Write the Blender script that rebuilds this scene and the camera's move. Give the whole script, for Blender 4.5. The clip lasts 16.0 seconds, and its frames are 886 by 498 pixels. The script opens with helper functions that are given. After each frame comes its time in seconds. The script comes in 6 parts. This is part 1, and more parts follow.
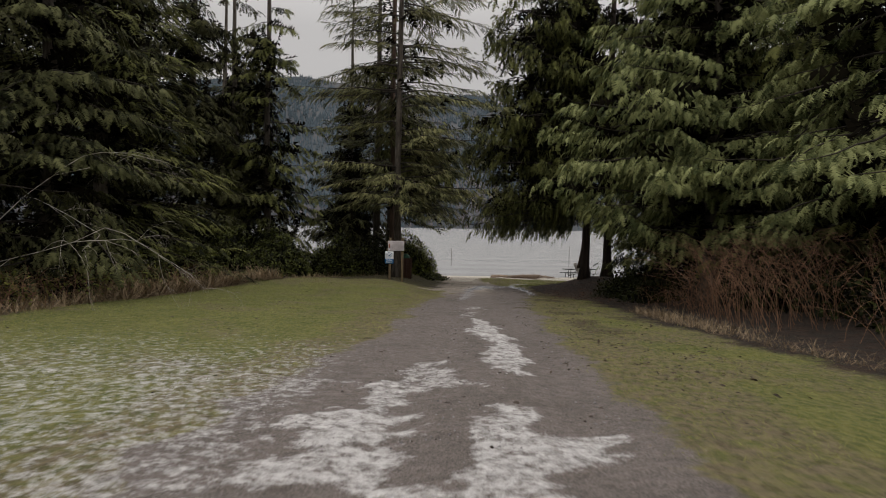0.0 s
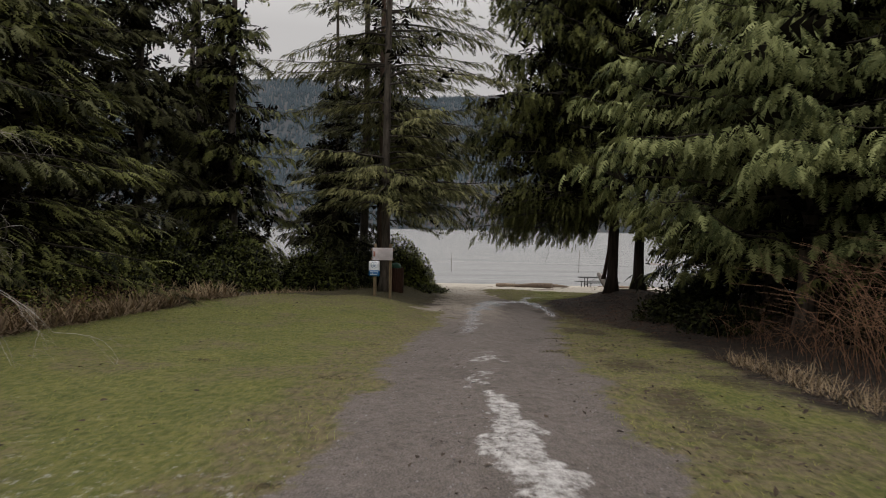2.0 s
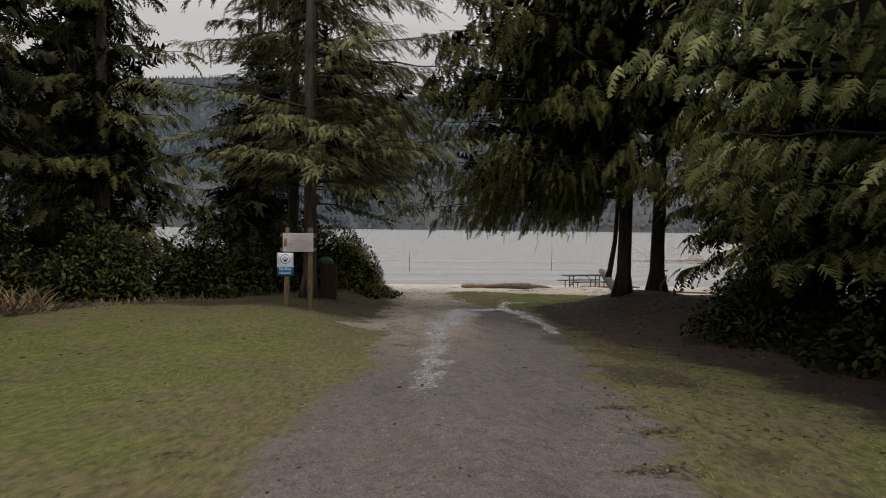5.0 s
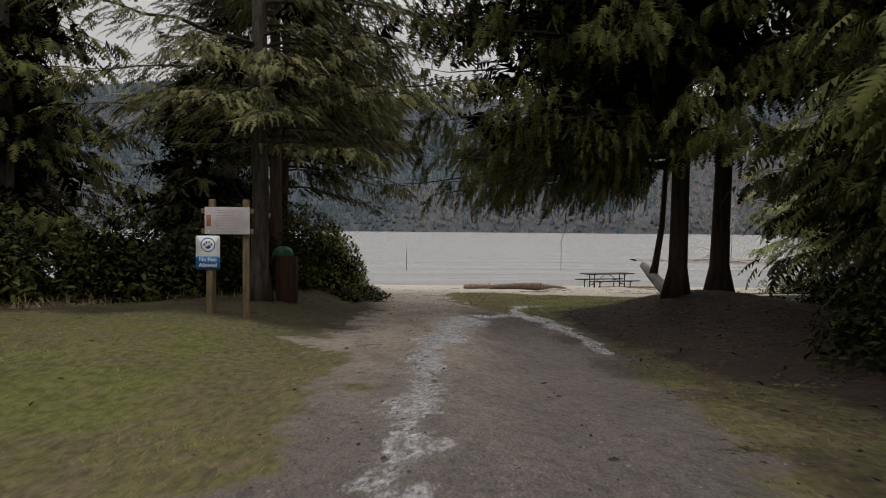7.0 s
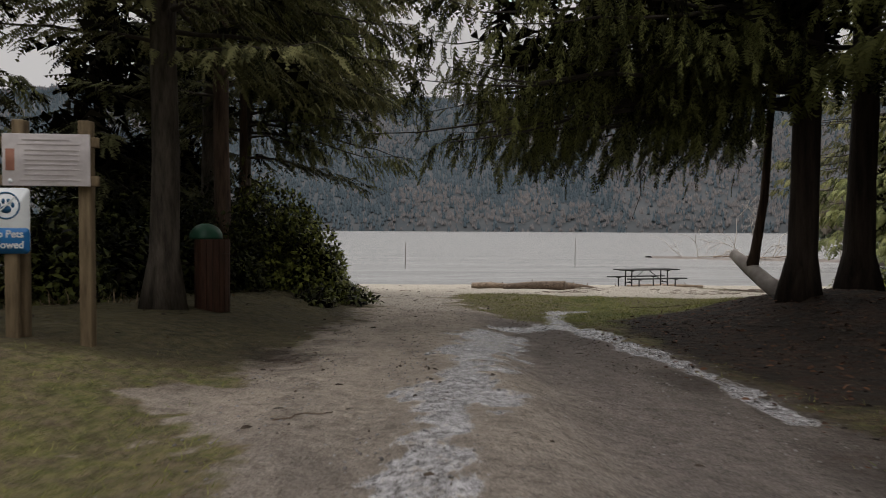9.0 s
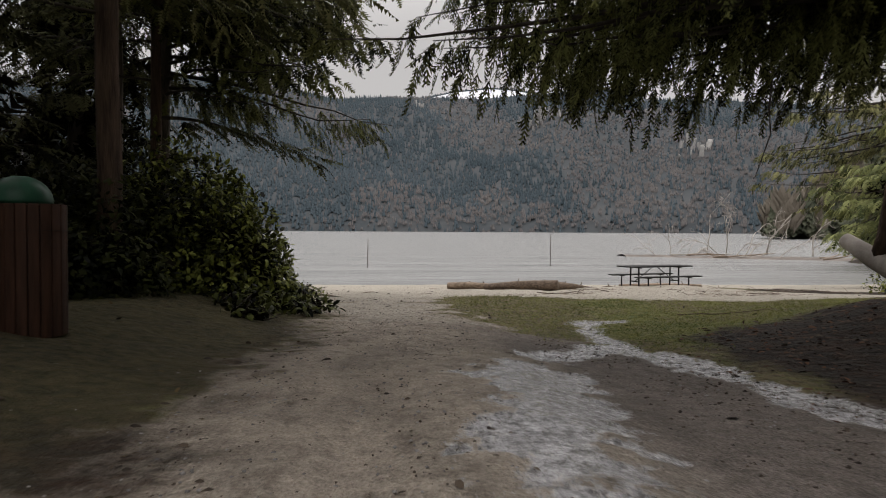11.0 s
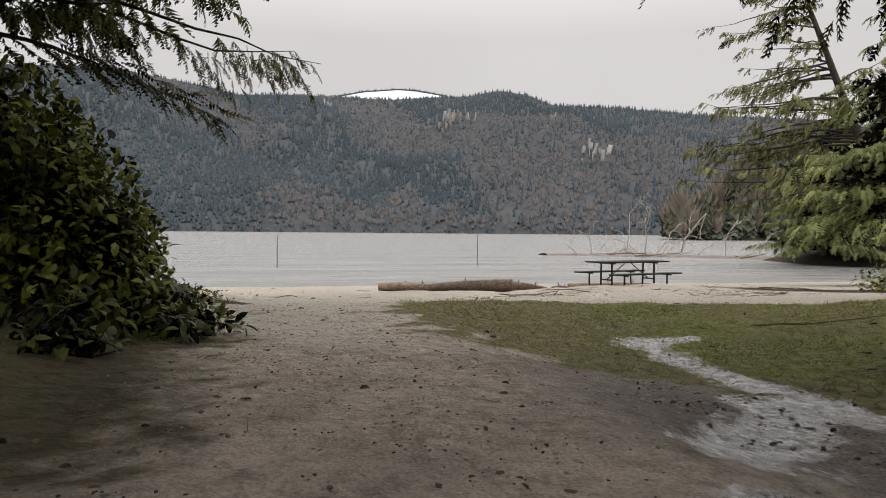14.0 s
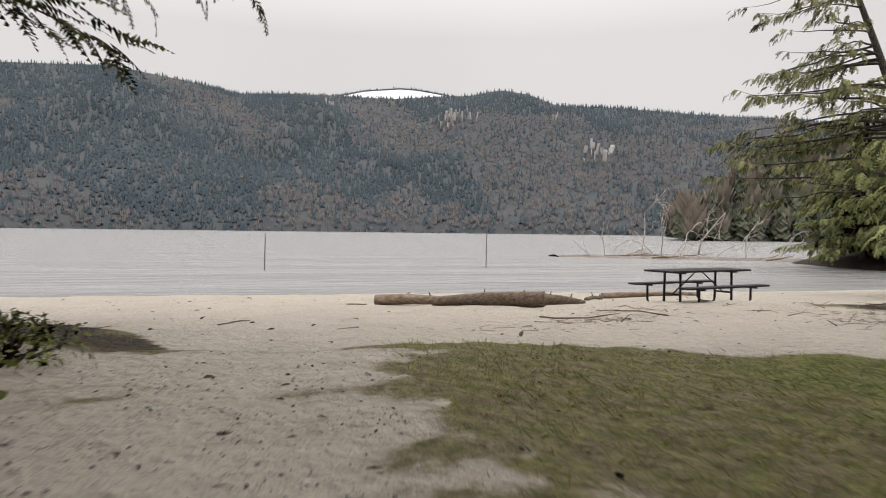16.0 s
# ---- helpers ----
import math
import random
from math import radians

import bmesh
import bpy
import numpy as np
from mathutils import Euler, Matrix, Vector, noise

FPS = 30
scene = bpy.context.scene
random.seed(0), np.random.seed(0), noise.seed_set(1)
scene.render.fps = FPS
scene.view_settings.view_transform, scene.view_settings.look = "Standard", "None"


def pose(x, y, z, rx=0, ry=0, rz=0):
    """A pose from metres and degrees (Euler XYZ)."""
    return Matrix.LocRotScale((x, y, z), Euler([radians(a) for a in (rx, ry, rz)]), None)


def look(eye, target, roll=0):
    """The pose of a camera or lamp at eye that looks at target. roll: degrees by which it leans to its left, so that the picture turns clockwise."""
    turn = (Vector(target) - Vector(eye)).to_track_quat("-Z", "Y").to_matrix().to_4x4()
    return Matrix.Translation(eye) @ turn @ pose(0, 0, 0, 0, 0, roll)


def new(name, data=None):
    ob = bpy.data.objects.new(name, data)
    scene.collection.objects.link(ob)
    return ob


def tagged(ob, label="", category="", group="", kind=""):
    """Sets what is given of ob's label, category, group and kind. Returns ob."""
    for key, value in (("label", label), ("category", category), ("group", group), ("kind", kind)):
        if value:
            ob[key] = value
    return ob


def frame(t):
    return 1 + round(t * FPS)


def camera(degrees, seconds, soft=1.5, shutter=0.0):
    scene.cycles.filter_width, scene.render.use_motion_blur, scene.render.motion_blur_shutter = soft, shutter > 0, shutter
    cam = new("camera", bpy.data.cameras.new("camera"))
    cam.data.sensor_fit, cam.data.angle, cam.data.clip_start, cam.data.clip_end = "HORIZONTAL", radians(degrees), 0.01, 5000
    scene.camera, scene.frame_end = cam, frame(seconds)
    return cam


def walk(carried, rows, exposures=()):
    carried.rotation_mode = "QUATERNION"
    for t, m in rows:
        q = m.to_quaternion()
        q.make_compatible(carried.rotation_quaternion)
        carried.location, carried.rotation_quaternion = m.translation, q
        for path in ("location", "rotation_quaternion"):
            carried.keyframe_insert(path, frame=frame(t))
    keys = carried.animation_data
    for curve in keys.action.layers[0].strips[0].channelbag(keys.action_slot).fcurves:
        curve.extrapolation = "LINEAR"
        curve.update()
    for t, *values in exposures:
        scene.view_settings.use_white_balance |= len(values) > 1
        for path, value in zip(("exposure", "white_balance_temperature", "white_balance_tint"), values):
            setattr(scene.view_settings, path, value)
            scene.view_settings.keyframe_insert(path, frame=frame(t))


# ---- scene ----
cam = camera(68.0, 16.0, soft=1.0, shutter=0.3)
METRES, EYE, TILT, LEAN, TURN = 19.0, 1.55, 0.0, 0.0, 0.0
PATH = [
    (0, (-0.18, -0.483, 3.769), (-0.271, 1.513, 3.699), 1.1),
    (0.5, (-0.239, 0.96, 3.785), (-0.332, 2.957, 3.715), 1.2),
    (1, (-0.272, 2.437, 3.828), (-0.37, 4.433, 3.76), 1.3),
    (1.5, (-0.304, 3.958, 3.874), (-0.398, 5.955, 3.805), 1.0),
    (2, (-0.366, 5.383, 3.844), (-0.458, 7.38, 3.778), 1.0),
    (2.5, (-0.41, 6.827, 3.775), (-0.505, 8.824, 3.709), 1.1),
    (3, (-0.434, 8.181, 3.66), (-0.529, 10.178, 3.595), 1.1),
    (3.5, (-0.464, 9.491, 3.523), (-0.522, 11.489, 3.457), 1.1),
    (4, (-0.46, 10.765, 3.429), (-0.443, 12.764, 3.364), 1.2),
    (6.5, (-0.23, 17.126, 2.82), (-0.204, 19.125, 2.761), 0.4),
    (7, (-0.215, 18.343, 2.693), (-0.19, 20.342, 2.636), 0.5),
    (7.5, (-0.214, 19.626, 2.578), (-0.191, 21.625, 2.52), 0.4),
    (8, (-0.236, 20.958, 2.437), (-0.213, 22.957, 2.38), 0.4),
    (8.5, (-0.24, 22.302, 2.295), (-0.22, 24.302, 2.24), 0.3),
    (9, (-0.291, 23.595, 2.229), (-0.268, 25.594, 2.171), 0.3),
    (11.5, (-0.67, 28.587, 1.781), (-0.501, 30.579, 1.726), 0.3),
    (12, (-0.706, 29.439, 1.69), (-0.525, 31.43, 1.637), 0.3),
    (12.5, (-0.793, 30.217, 1.641), (-0.611, 32.208, 1.586), 0.4),
    (13, (-0.864, 30.887, 1.592), (-0.684, 32.878, 1.537), 0.3),
    (13.5, (-0.93, 31.414, 1.556), (-0.618, 33.389, 1.504), 0.4),
    (14, (-0.992, 31.789, 1.536), (-0.577, 33.744, 1.485), 0.5),
    (14.5, (-1.006, 32.151, 1.545), (-0.592, 34.106, 1.493), 0.5),
    (15, (-0.932, 32.833, 1.541), (-0.518, 34.789, 1.488), 0.4),
    (15.5, (-0.738, 34.051, 1.537), (-0.323, 36.006, 1.483), 0.4),
    (16, (-0.405, 35.935, 1.515), (0.007, 37.892, 1.463), 0.7),
]
walk(cam, [(t, look(eye, target, roll)) for t, eye, target, roll in PATH], [(0,-0.60),(4,-0.50),(7,-0.56),(9,-0.56),(11.5,-0.43),(12.5,-0.38),(14.5,-0.15),(16,-0.07)])

# ---- world, sun, exposure ----
wld = bpy.data.worlds.new("overcast_sky")
scene.world = wld
wld.use_nodes = True
wn, wl = wld.node_tree.nodes, wld.node_tree.links
wn.clear()
w_out = wn.new("ShaderNodeOutputWorld")
w_sky = wn.new("ShaderNodeTexSky")
w_sky.sky_type, w_sky.sun_disc = "NISHITA", False
w_sky.sun_elevation, w_sky.sun_rotation = radians(78), radians(157)
w_bg1, w_bg2 = wn.new("ShaderNodeBackground"), wn.new("ShaderNodeBackground")
w_bg1.inputs["Strength"].default_value = 0.08
wl.new(w_sky.outputs[0], w_bg1.inputs["Color"])
w_tc, w_no, w_rp = wn.new("ShaderNodeTexCoord"), wn.new("ShaderNodeTexNoise"), wn.new("ShaderNodeValToRGB")
w_no.inputs["Scale"].default_value, w_no.inputs["Detail"].default_value = 2.2, 5.0
wl.new(w_tc.outputs["Generated"], w_no.inputs["Vector"])
w_rp.color_ramp.elements[0].position, w_rp.color_ramp.elements[0].color = 0.3, (0.93, 0.895, 0.88, 1)
w_rp.color_ramp.elements[1].position, w_rp.color_ramp.elements[1].color = 0.7, (1.0, 0.965, 0.945, 1)
wl.new(w_no.outputs["Fac"], w_rp.inputs["Fac"])
wl.new(w_rp.outputs["Color"], w_bg2.inputs["Color"])
w_sep, w_cie = wn.new("ShaderNodeSeparateXYZ"), wn.new("ShaderNodeMapRange")
wl.new(w_tc.outputs["Generated"], w_sep.inputs[0])
w_cie.inputs[1].default_value, w_cie.inputs[2].default_value = 0.28, 1.0
w_cie.inputs[3].default_value, w_cie.inputs[4].default_value = 0.84, 3.1
wl.new(w_sep.outputs["Z"], w_cie.inputs[0])
wl.new(w_cie.outputs[0], w_bg2.inputs["Strength"])
w_mix = wn.new("ShaderNodeMixShader")
w_mix.inputs[0].default_value = 0.95
wl.new(w_bg1.outputs[0], w_mix.inputs[1])
wl.new(w_bg2.outputs[0], w_mix.inputs[2])
wl.new(w_mix.outputs[0], w_out.inputs["Surface"])
sun = new("sun", bpy.data.lights.new("sun", "SUN"))
sun.data.energy, sun.data.angle, sun.data.color = 0.5, radians(40), (1.0, 0.97, 0.93)
sun.matrix_world = look((6, 6, 70), (0, 20, 0))

# ---- small numeric helpers ----
RNG = np.random.default_rng(7)


def vnoise(x, y, seed=0):
    """Smooth value noise in 0..1 on a unit lattice."""
    x, y = np.asarray(x, float), np.asarray(y, float)
    xi, yi = np.floor(x).astype(np.int64), np.floor(y).astype(np.int64)
    fx, fy = x - xi, y - yi
    fx, fy = fx * fx * (3 - 2 * fx), fy * fy * (3 - 2 * fy)

    def h(a, b):
        n = (a * 374761393 + b * 668265263 + seed * 1442695041) & 0x7FFFFFFF
        n = ((n ^ (n >> 13)) * 1274126177) & 0x7FFFFFFF
        return ((n ^ (n >> 16)) & 0xFFFF) / 65535.0
    return (h(xi, yi) * (1 - fx) + h(xi + 1, yi) * fx) * (1 - fy) + (h(xi, yi + 1) * (1 - fx) + h(xi + 1, yi + 1) * fx) * fy


def fbm(x, y, seed=0, octaves=4):
    x, y = np.asarray(x, float), np.asarray(y, float)
    out, amp, tot = 0.0, 1.0, 0.0
    for k in range(octaves):
        out = out + amp * vnoise(x * 2 ** k, y * 2 ** k, seed + k)
        tot += amp
        amp *= 0.5
    return out / tot


def smooth(a, b, v):
    t = np.clip((np.asarray(v, float) - a) / (b - a), 0, 1)
    return t * t * (3 - 2 * t)


def norm(v):
    return v / np.maximum(np.linalg.norm(v, axis=-1, keepdims=True), 1e-9)


def mesh_of(name, V, F, mats=(), smooth_faces=False, mat_index=None):
    """A mesh from triangle arrays."""
    V, F = np.asarray(V, np.float32), np.asarray(F, np.int32)
    me = bpy.data.meshes.new(name)
    me.vertices.add(len(V))
    me.vertices.foreach_set("co", V.ravel())
    me.loops.add(F.size)
    me.loops.foreach_set("vertex_index", F.ravel())
    me.polygons.add(len(F))
    me.polygons.foreach_set("loop_start", np.arange(0, F.size, 3, dtype=np.int32))
    me.polygons.foreach_set("loop_total", np.full(len(F), 3, np.int32))
    if smooth_faces:
        me.polygons.foreach_set("use_smooth", np.ones(len(F), bool))
    if mat_index is not None:
        me.polygons.foreach_set("material_index", np.asarray(mat_index, np.int32))
    for m in mats:
        me.materials.append(m)
    me.update(calc_edges=True)
    return me


def part(name, VF, material, parent=None, label="", smooth_faces=False):
    """One mesh object, under a thing or a part if given."""
    ob = new(name, mesh_of(name, VF[0], VF[1], (material,), smooth_faces))
    if parent is not None:
        ob.parent = parent
    if label:
        tagged(ob, label)
    return ob


def empty(name, x, y, z, label, category, group="", kind=""):
    ob = new(name)
    ob.location = (x, y, z)
    ob.empty_display_size = 0.2
    return tagged(ob, label, category, group, kind)


def join(items):
    """Stacks (V, F) pairs into one."""
    Vs, Fs, n = [], [], 0
    for V, F in items:
        Vs.append(np.asarray(V, float))
        Fs.append(np.asarray(F, int) + n)
        n += len(V)
    return (np.vstack(Vs), np.vstack(Fs)) if Vs else (np.zeros((0, 3)), np.zeros((0, 3), int))


def scatter(T, P, D, U, S):
    """Copies template T=(V, F) to points P, its x along D, its z near U, at sizes S; one (V, F)."""
    TV, TF = T
    P, S = np.asarray(P, float), np.asarray(S, float)
    X = norm(np.asarray(D, float))
    Z = np.asarray(U, float)
    Z = norm(Z - (Z * X).sum(1, keepdims=True) * X)
    Y = np.cross(Z, X)
    V = P[:, None, :] + S[:, None, None] * (TV[None, :, 0, None] * X[:, None, :] + TV[None, :, 1, None] * Y[:, None, :] + TV[None, :, 2, None] * Z[:, None, :])
    F = TF[None] + (np.arange(len(P)) * len(TV))[:, None, None]
    return V.reshape(-1, 3), F.reshape(-1, 3)


def tube(pts, rad, seg=6, cap=True):
    """A tapered tube along points."""
    pts = np.asarray(pts, float)
    n = len(pts)
    rad = np.broadcast_to(np.asarray(rad, float), (n,))
    tan = norm(np.gradient(pts, axis=0))
    ref = np.where(np.abs(tan[:, 2:3]) > 0.9, np.array([[1.0, 0, 0]]), np.array([[0, 0, 1.0]]))
    a = norm(np.cross(tan, ref))
    b = np.cross(tan, a)
    ang = np.linspace(0, 2 * np.pi, seg, endpoint=False)
    V = (pts[:, None] + rad[:, None, None] * (np.cos(ang)[None, :, None] * a[:, None] + np.sin(ang)[None, :, None] * b[:, None])).reshape(-1, 3)
    F = []
    for i in range(n - 1):
        for j in range(seg):
            k = (j + 1) % seg
            p, q, r, s = i * seg + j, i * seg + k, (i + 1) * seg + k, (i + 1) * seg + j
            F += [(p, r, q), (p, s, r)]
    if cap:
        V = np.vstack([V, pts[:1], pts[-1:]])
        c0, c1 = n * seg, n * seg + 1
        for j in range(seg):
            k = (j + 1) % seg
            F += [(c0, j, k), (c1, (n - 1) * seg + k, (n - 1) * seg + j)]
    return V, np.array(F, int)


def bevel_box(sx, sy, sz, r=0.01, at=(0, 0, 0), rot=None):
    """A box with chamfered edges, centred."""
    bm = bmesh.new()
    bmesh.ops.create_cube(bm, size=1)
    bmesh.ops.scale(bm, vec=(sx, sy, sz), verts=bm.verts)
    bmesh.ops.bevel(bm, geom=bm.edges[:], offset=r, segments=2, affect="EDGES", profile=0.6)
    bmesh.ops.triangulate(bm, faces=bm.faces[:])
    V = np.array([v.co[:] for v in bm.verts])
    F = np.array([[v.index for v in f.verts] for f in bm.faces])
    bm.free()
    if rot is not None:
        V = V @ np.array(rot.to_3x3()).T
    return V + np.array(at), F


# ---- materials ----
def material(name, dark, light, scale=6.0, rough=0.8, bump=0.3, bump_scale=40.0, island=0.0, stretch=(1, 1, 1), detail=6.0, spec=0.3, sub=0.0, fine=0.35, metal=0.0):
    """Two-scale noise between two colours, with relief; island: share of colour shift from piece to piece."""
    m = bpy.data.materials.new(name)
    m.use_nodes = True
    n, l = m.node_tree.nodes, m.node_tree.links
    bs = n["Principled BSDF"]
    tc, mp = n.new("ShaderNodeTexCoord"), n.new("ShaderNodeMapping")
    mp.inputs["Scale"].default_value = stretch
    l.new(tc.outputs["Object"], mp.inputs["Vector"])
    a, b = n.new("ShaderNodeTexNoise"), n.new("ShaderNodeTexNoise")
    a.inputs["Scale"].default_value, a.inputs["Detail"].default_value = scale, detail
    b.inputs["Scale"].default_value, b.inputs["Detail"].default_value = bump_scale, 4.0
    l.new(mp.outputs[0], a.inputs["Vector"])
    l.new(mp.outputs[0], b.inputs["Vector"])
    mx = n.new("ShaderNodeMath")
    mx.operation = "MULTIPLY_ADD"
    mx.inputs[1].default_value = fine
    l.new(b.outputs["Fac"], mx.inputs[0])
    sc = n.new("ShaderNodeMath")
    sc.operation = "MULTIPLY_ADD"
    sc.inputs[1].default_value, sc.inputs[2].default_value = 1.6, -0.3 - fine / 2
    l.new(a.outputs["Fac"], sc.inputs[0])
    l.new(sc.outputs[0], mx.inputs[2])
    fac = mx.outputs[0]
    if island:
        ge, ad = n.new("ShaderNodeNewGeometry"), n.new("ShaderNodeMath")
        ad.operation = "MULTIPLY_ADD"
        ad.inputs[1].default_value = island
        l.new(ge.outputs["Random Per Island"], ad.inputs[0])
        sb = n.new("ShaderNodeMath")
        sb.operation = "SUBTRACT"
        sb.inputs[1].default_value = island / 2
        l.new(fac, sb.inputs[0])
        l.new(sb.outputs[0], ad.inputs[2])
        fac = ad.outputs[0]
    rp = n.new("ShaderNodeValToRGB")
    rp.color_ramp.elements[0].color, rp.color_ramp.elements[1].color = (*dark, 1), (*light, 1)
    rp.color_ramp.elements[0].position, rp.color_ramp.elements[1].position = 0.15, 0.85
    l.new(fac, rp.inputs["Fac"])
    l.new(rp.outputs["Color"], bs.inputs["Base Color"])
    bs.inputs["Roughness"].default_value, bs.inputs["Metallic"].default_value = rough, metal
    bs.inputs["Specular IOR Level"].default_value = spec
    if sub:
        bs.inputs["Subsurface Weight"].default_value = 0.0
        tr, ms = n.new("ShaderNodeBsdfTranslucent"), n.new("ShaderNodeMixShader")
        l.new(rp.outputs["Color"], tr.inputs["Color"])
        ms.inputs[0].default_value = sub
        l.new(bs.outputs[0], ms.inputs[1])
        l.new(tr.outputs[0], ms.inputs[2])
        l.new(ms.outputs[0], n["Material Output"].inputs["Surface"])
    if bump:
        bp = n.new("ShaderNodeBump")
        bp.inputs["Strength"].default_value, bp.inputs["Distance"].default_value = bump, 0.02
        l.new(b.outputs["Fac"], bp.inputs["Height"])
        l.new(bp.outputs[0], bs.inputs["Normal"])
    return m


M_CEDAR = material("cedar_foliage", (0.006, 0.008, 0.003), (0.175, 0.182, 0.060), 0.9, 0.7, 0, island=0.8, sub=0.18, spec=0.08)
M_CEDAR_LIGHT = material("young_cedar_foliage", (0.046, 0.058, 0.020), (0.31, 0.33, 0.140), 0.9, 0.7, 0, island=0.75, sub=0.2, spec=0.08)
M_FIR = material("fir_foliage", (0.010, 0.012, 0.005), (0.130, 0.132, 0.058), 0.9, 0.75, 0, island=0.7, sub=0.12, spec=0.06)
M_FIR_OLIVE = material("olive_fir_foliage", (0.026, 0.030, 0.012), (0.250, 0.242, 0.110), 0.9, 0.75, 0, island=0.75, sub=0.15, spec=0.06)
# darker foliage copy puts the deep shade of the left wood into colour
M_FIR_SHADE = material("shade_dark_fir_foliage", (0.004, 0.004, 0.002), (0.080, 0.080, 0.036), 0.7, 0.8, 0, island=0.85, sub=0.08, spec=0.04)
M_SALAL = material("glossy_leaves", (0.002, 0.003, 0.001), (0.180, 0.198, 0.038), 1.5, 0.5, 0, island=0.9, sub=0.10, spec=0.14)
# two leaf copies darkened in colour for the shade under the trees
M_SALAL_SHADE = material("shade_dark_leaves", (0.002, 0.003, 0.001), (0.034, 0.038, 0.009), 1.5, 0.55, 0, island=0.9, sub=0.06, spec=0.07)
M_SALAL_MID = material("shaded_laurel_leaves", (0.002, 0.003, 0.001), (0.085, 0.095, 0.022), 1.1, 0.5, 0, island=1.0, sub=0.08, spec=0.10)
M_BARK = material("grey_brown_bark", (0.030, 0.024, 0.019), (0.145, 0.122, 0.100), 3.0, 0.9, 0.9, 14.0, stretch=(3, 3, 0.6), fine=0.6)
# cedar bark darkened in colour for the shadow the pair stands in
M_BARK_SHADED = material("shaded_cedar_bark", (0.014, 0.010, 0.008), (0.060, 0.043, 0.033), 3.0, 0.9, 0.9, 16.0, stretch=(4, 4, 0.4), fine=0.6)
M_BARK_RED = material("cedar_bark", (0.035, 0.022, 0.016), (0.13, 0.085, 0.06), 3.0, 0.9, 0.9, 16.0, stretch=(4, 4, 0.4), fine=0.6)
M_TWIG = material("bare_twigs", (0.085, 0.042, 0.024), (0.30, 0.175, 0.105), 4.0, 0.85, 0, island=0.5)
M_TWIG_PALE = material("pale_bare_twigs", (0.26, 0.23, 0.20), (0.56, 0.51, 0.46), 4.0, 0.85, 0, island=0.4)
# near black: the darkness inside crowns and bushes put into colour
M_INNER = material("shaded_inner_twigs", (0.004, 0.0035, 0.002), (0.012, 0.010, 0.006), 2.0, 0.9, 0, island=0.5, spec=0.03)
M_LIMB = material("limb_bark", (0.022, 0.018, 0.014), (0.075, 0.062, 0.05), 5.0, 0.9, 0.4)
M_DRYGRASS = material("dry_grass", (0.115, 0.080, 0.045), (0.32, 0.24, 0.15), 2.0, 0.85, 0, island=0.5)
M_GRASS = material("grass_blades", (0.105, 0.135, 0.030), (0.38, 0.375, 0.115), 0.7, 0.7, 0, island=0.5, sub=0.2)
M_DRIFT = material("driftwood", (0.11, 0.078, 0.055), (0.38, 0.29, 0.215), 4.0, 0.85, 0.6, 22.0, stretch=(0.6, 4, 4), fine=0.6)
M_DRIFT_END = material("driftwood_dark", (0.07, 0.05, 0.038), (0.24, 0.18, 0.135), 6.0, 0.9, 0.6, 25.0, stretch=(1, 4, 4))
M_TABLE = material("dark_coated_steel", (0.010, 0.010, 0.010), (0.028, 0.028, 0.029), 8.0, 0.5, 0.1, 60.0, spec=0.3)
M_PLANK = material("dark_stained_planks", (0.014, 0.014, 0.014), (0.045, 0.044, 0.043), 5.0, 0.75, 0.4, 30.0, stretch=(0.5, 5, 5))
M_POST = material("weathered_post_wood", (0.10, 0.072, 0.042), (0.25, 0.185, 0.112), 5.0, 0.85, 0.4, 25.0, stretch=(5, 5, 0.5), fine=0.5)
M_BOARD = material("faded_white_panel", (0.46, 0.42, 0.43), (0.72, 0.67, 0.68), 4.0, 0.55, 0.05, 30.0)
M_BLUE = material("sign_blue", (0.012, 0.10, 0.30), (0.022, 0.16, 0.40), 3.0, 0.45, 0.03)
M_WHITE = material("sign_white", (0.66, 0.69, 0.72), (0.84, 0.86, 0.88), 3.0, 0.45, 0.03)
M_INK = material("sign_ink_blue", (0.012, 0.07, 0.17), (0.025, 0.11, 0.23), 3.0, 0.5, 0)
M_LINES = material("faded_print", (0.40, 0.355, 0.37), (0.60, 0.55, 0.55), 6.0, 0.6, 0)
M_REDPIC = material("faded_red_print", (0.25, 0.10, 0.07), (0.45, 0.22, 0.16), 8.0, 0.6, 0)
M_BIN = material("red_brown_slats", (0.028, 0.013, 0.008), (0.078, 0.034, 0.020), 4.0, 0.75, 0.3, 25.0, stretch=(5, 5, 0.5))
M_LID = material("green_plastic", (0.011, 0.052, 0.031), (0.026, 0.098, 0.058), 3.0, 0.4, 0.05)
M_MATTED = material("matted_turf", (0.045, 0.038, 0.018), (0.165, 0.132, 0.066), 8.0, 0.9, 0, island=0.7)
M_CLOD = material("dark_debris", (0.022, 0.016, 0.012), (0.10, 0.075, 0.055), 8.0, 0.9, 0.2, island=0.6)
M_STONE = material("grit_stones", (0.12, 0.11, 0.11), (0.36, 0.34, 0.33), 8.0, 0.85, 0.2, island=0.7)
M_POLE = material("rusty_stake", (0.07, 0.055, 0.05), (0.16, 0.13, 0.12), 10.0, 0.8, 0.1)
# distance haze is put into these three colours as a bluish, low-contrast tint
M_FARFIR = material("hazed_far_conifers", (0.038, 0.056, 0.068), (0.072, 0.093, 0.108), 0.004, 0.9, 0, island=0.12)
M_FARBARE = material("hazed_far_bare_trees", (0.098, 0.094, 0.097), (0.146, 0.132, 0.128), 0.004, 0.9, 0, island=0.12)
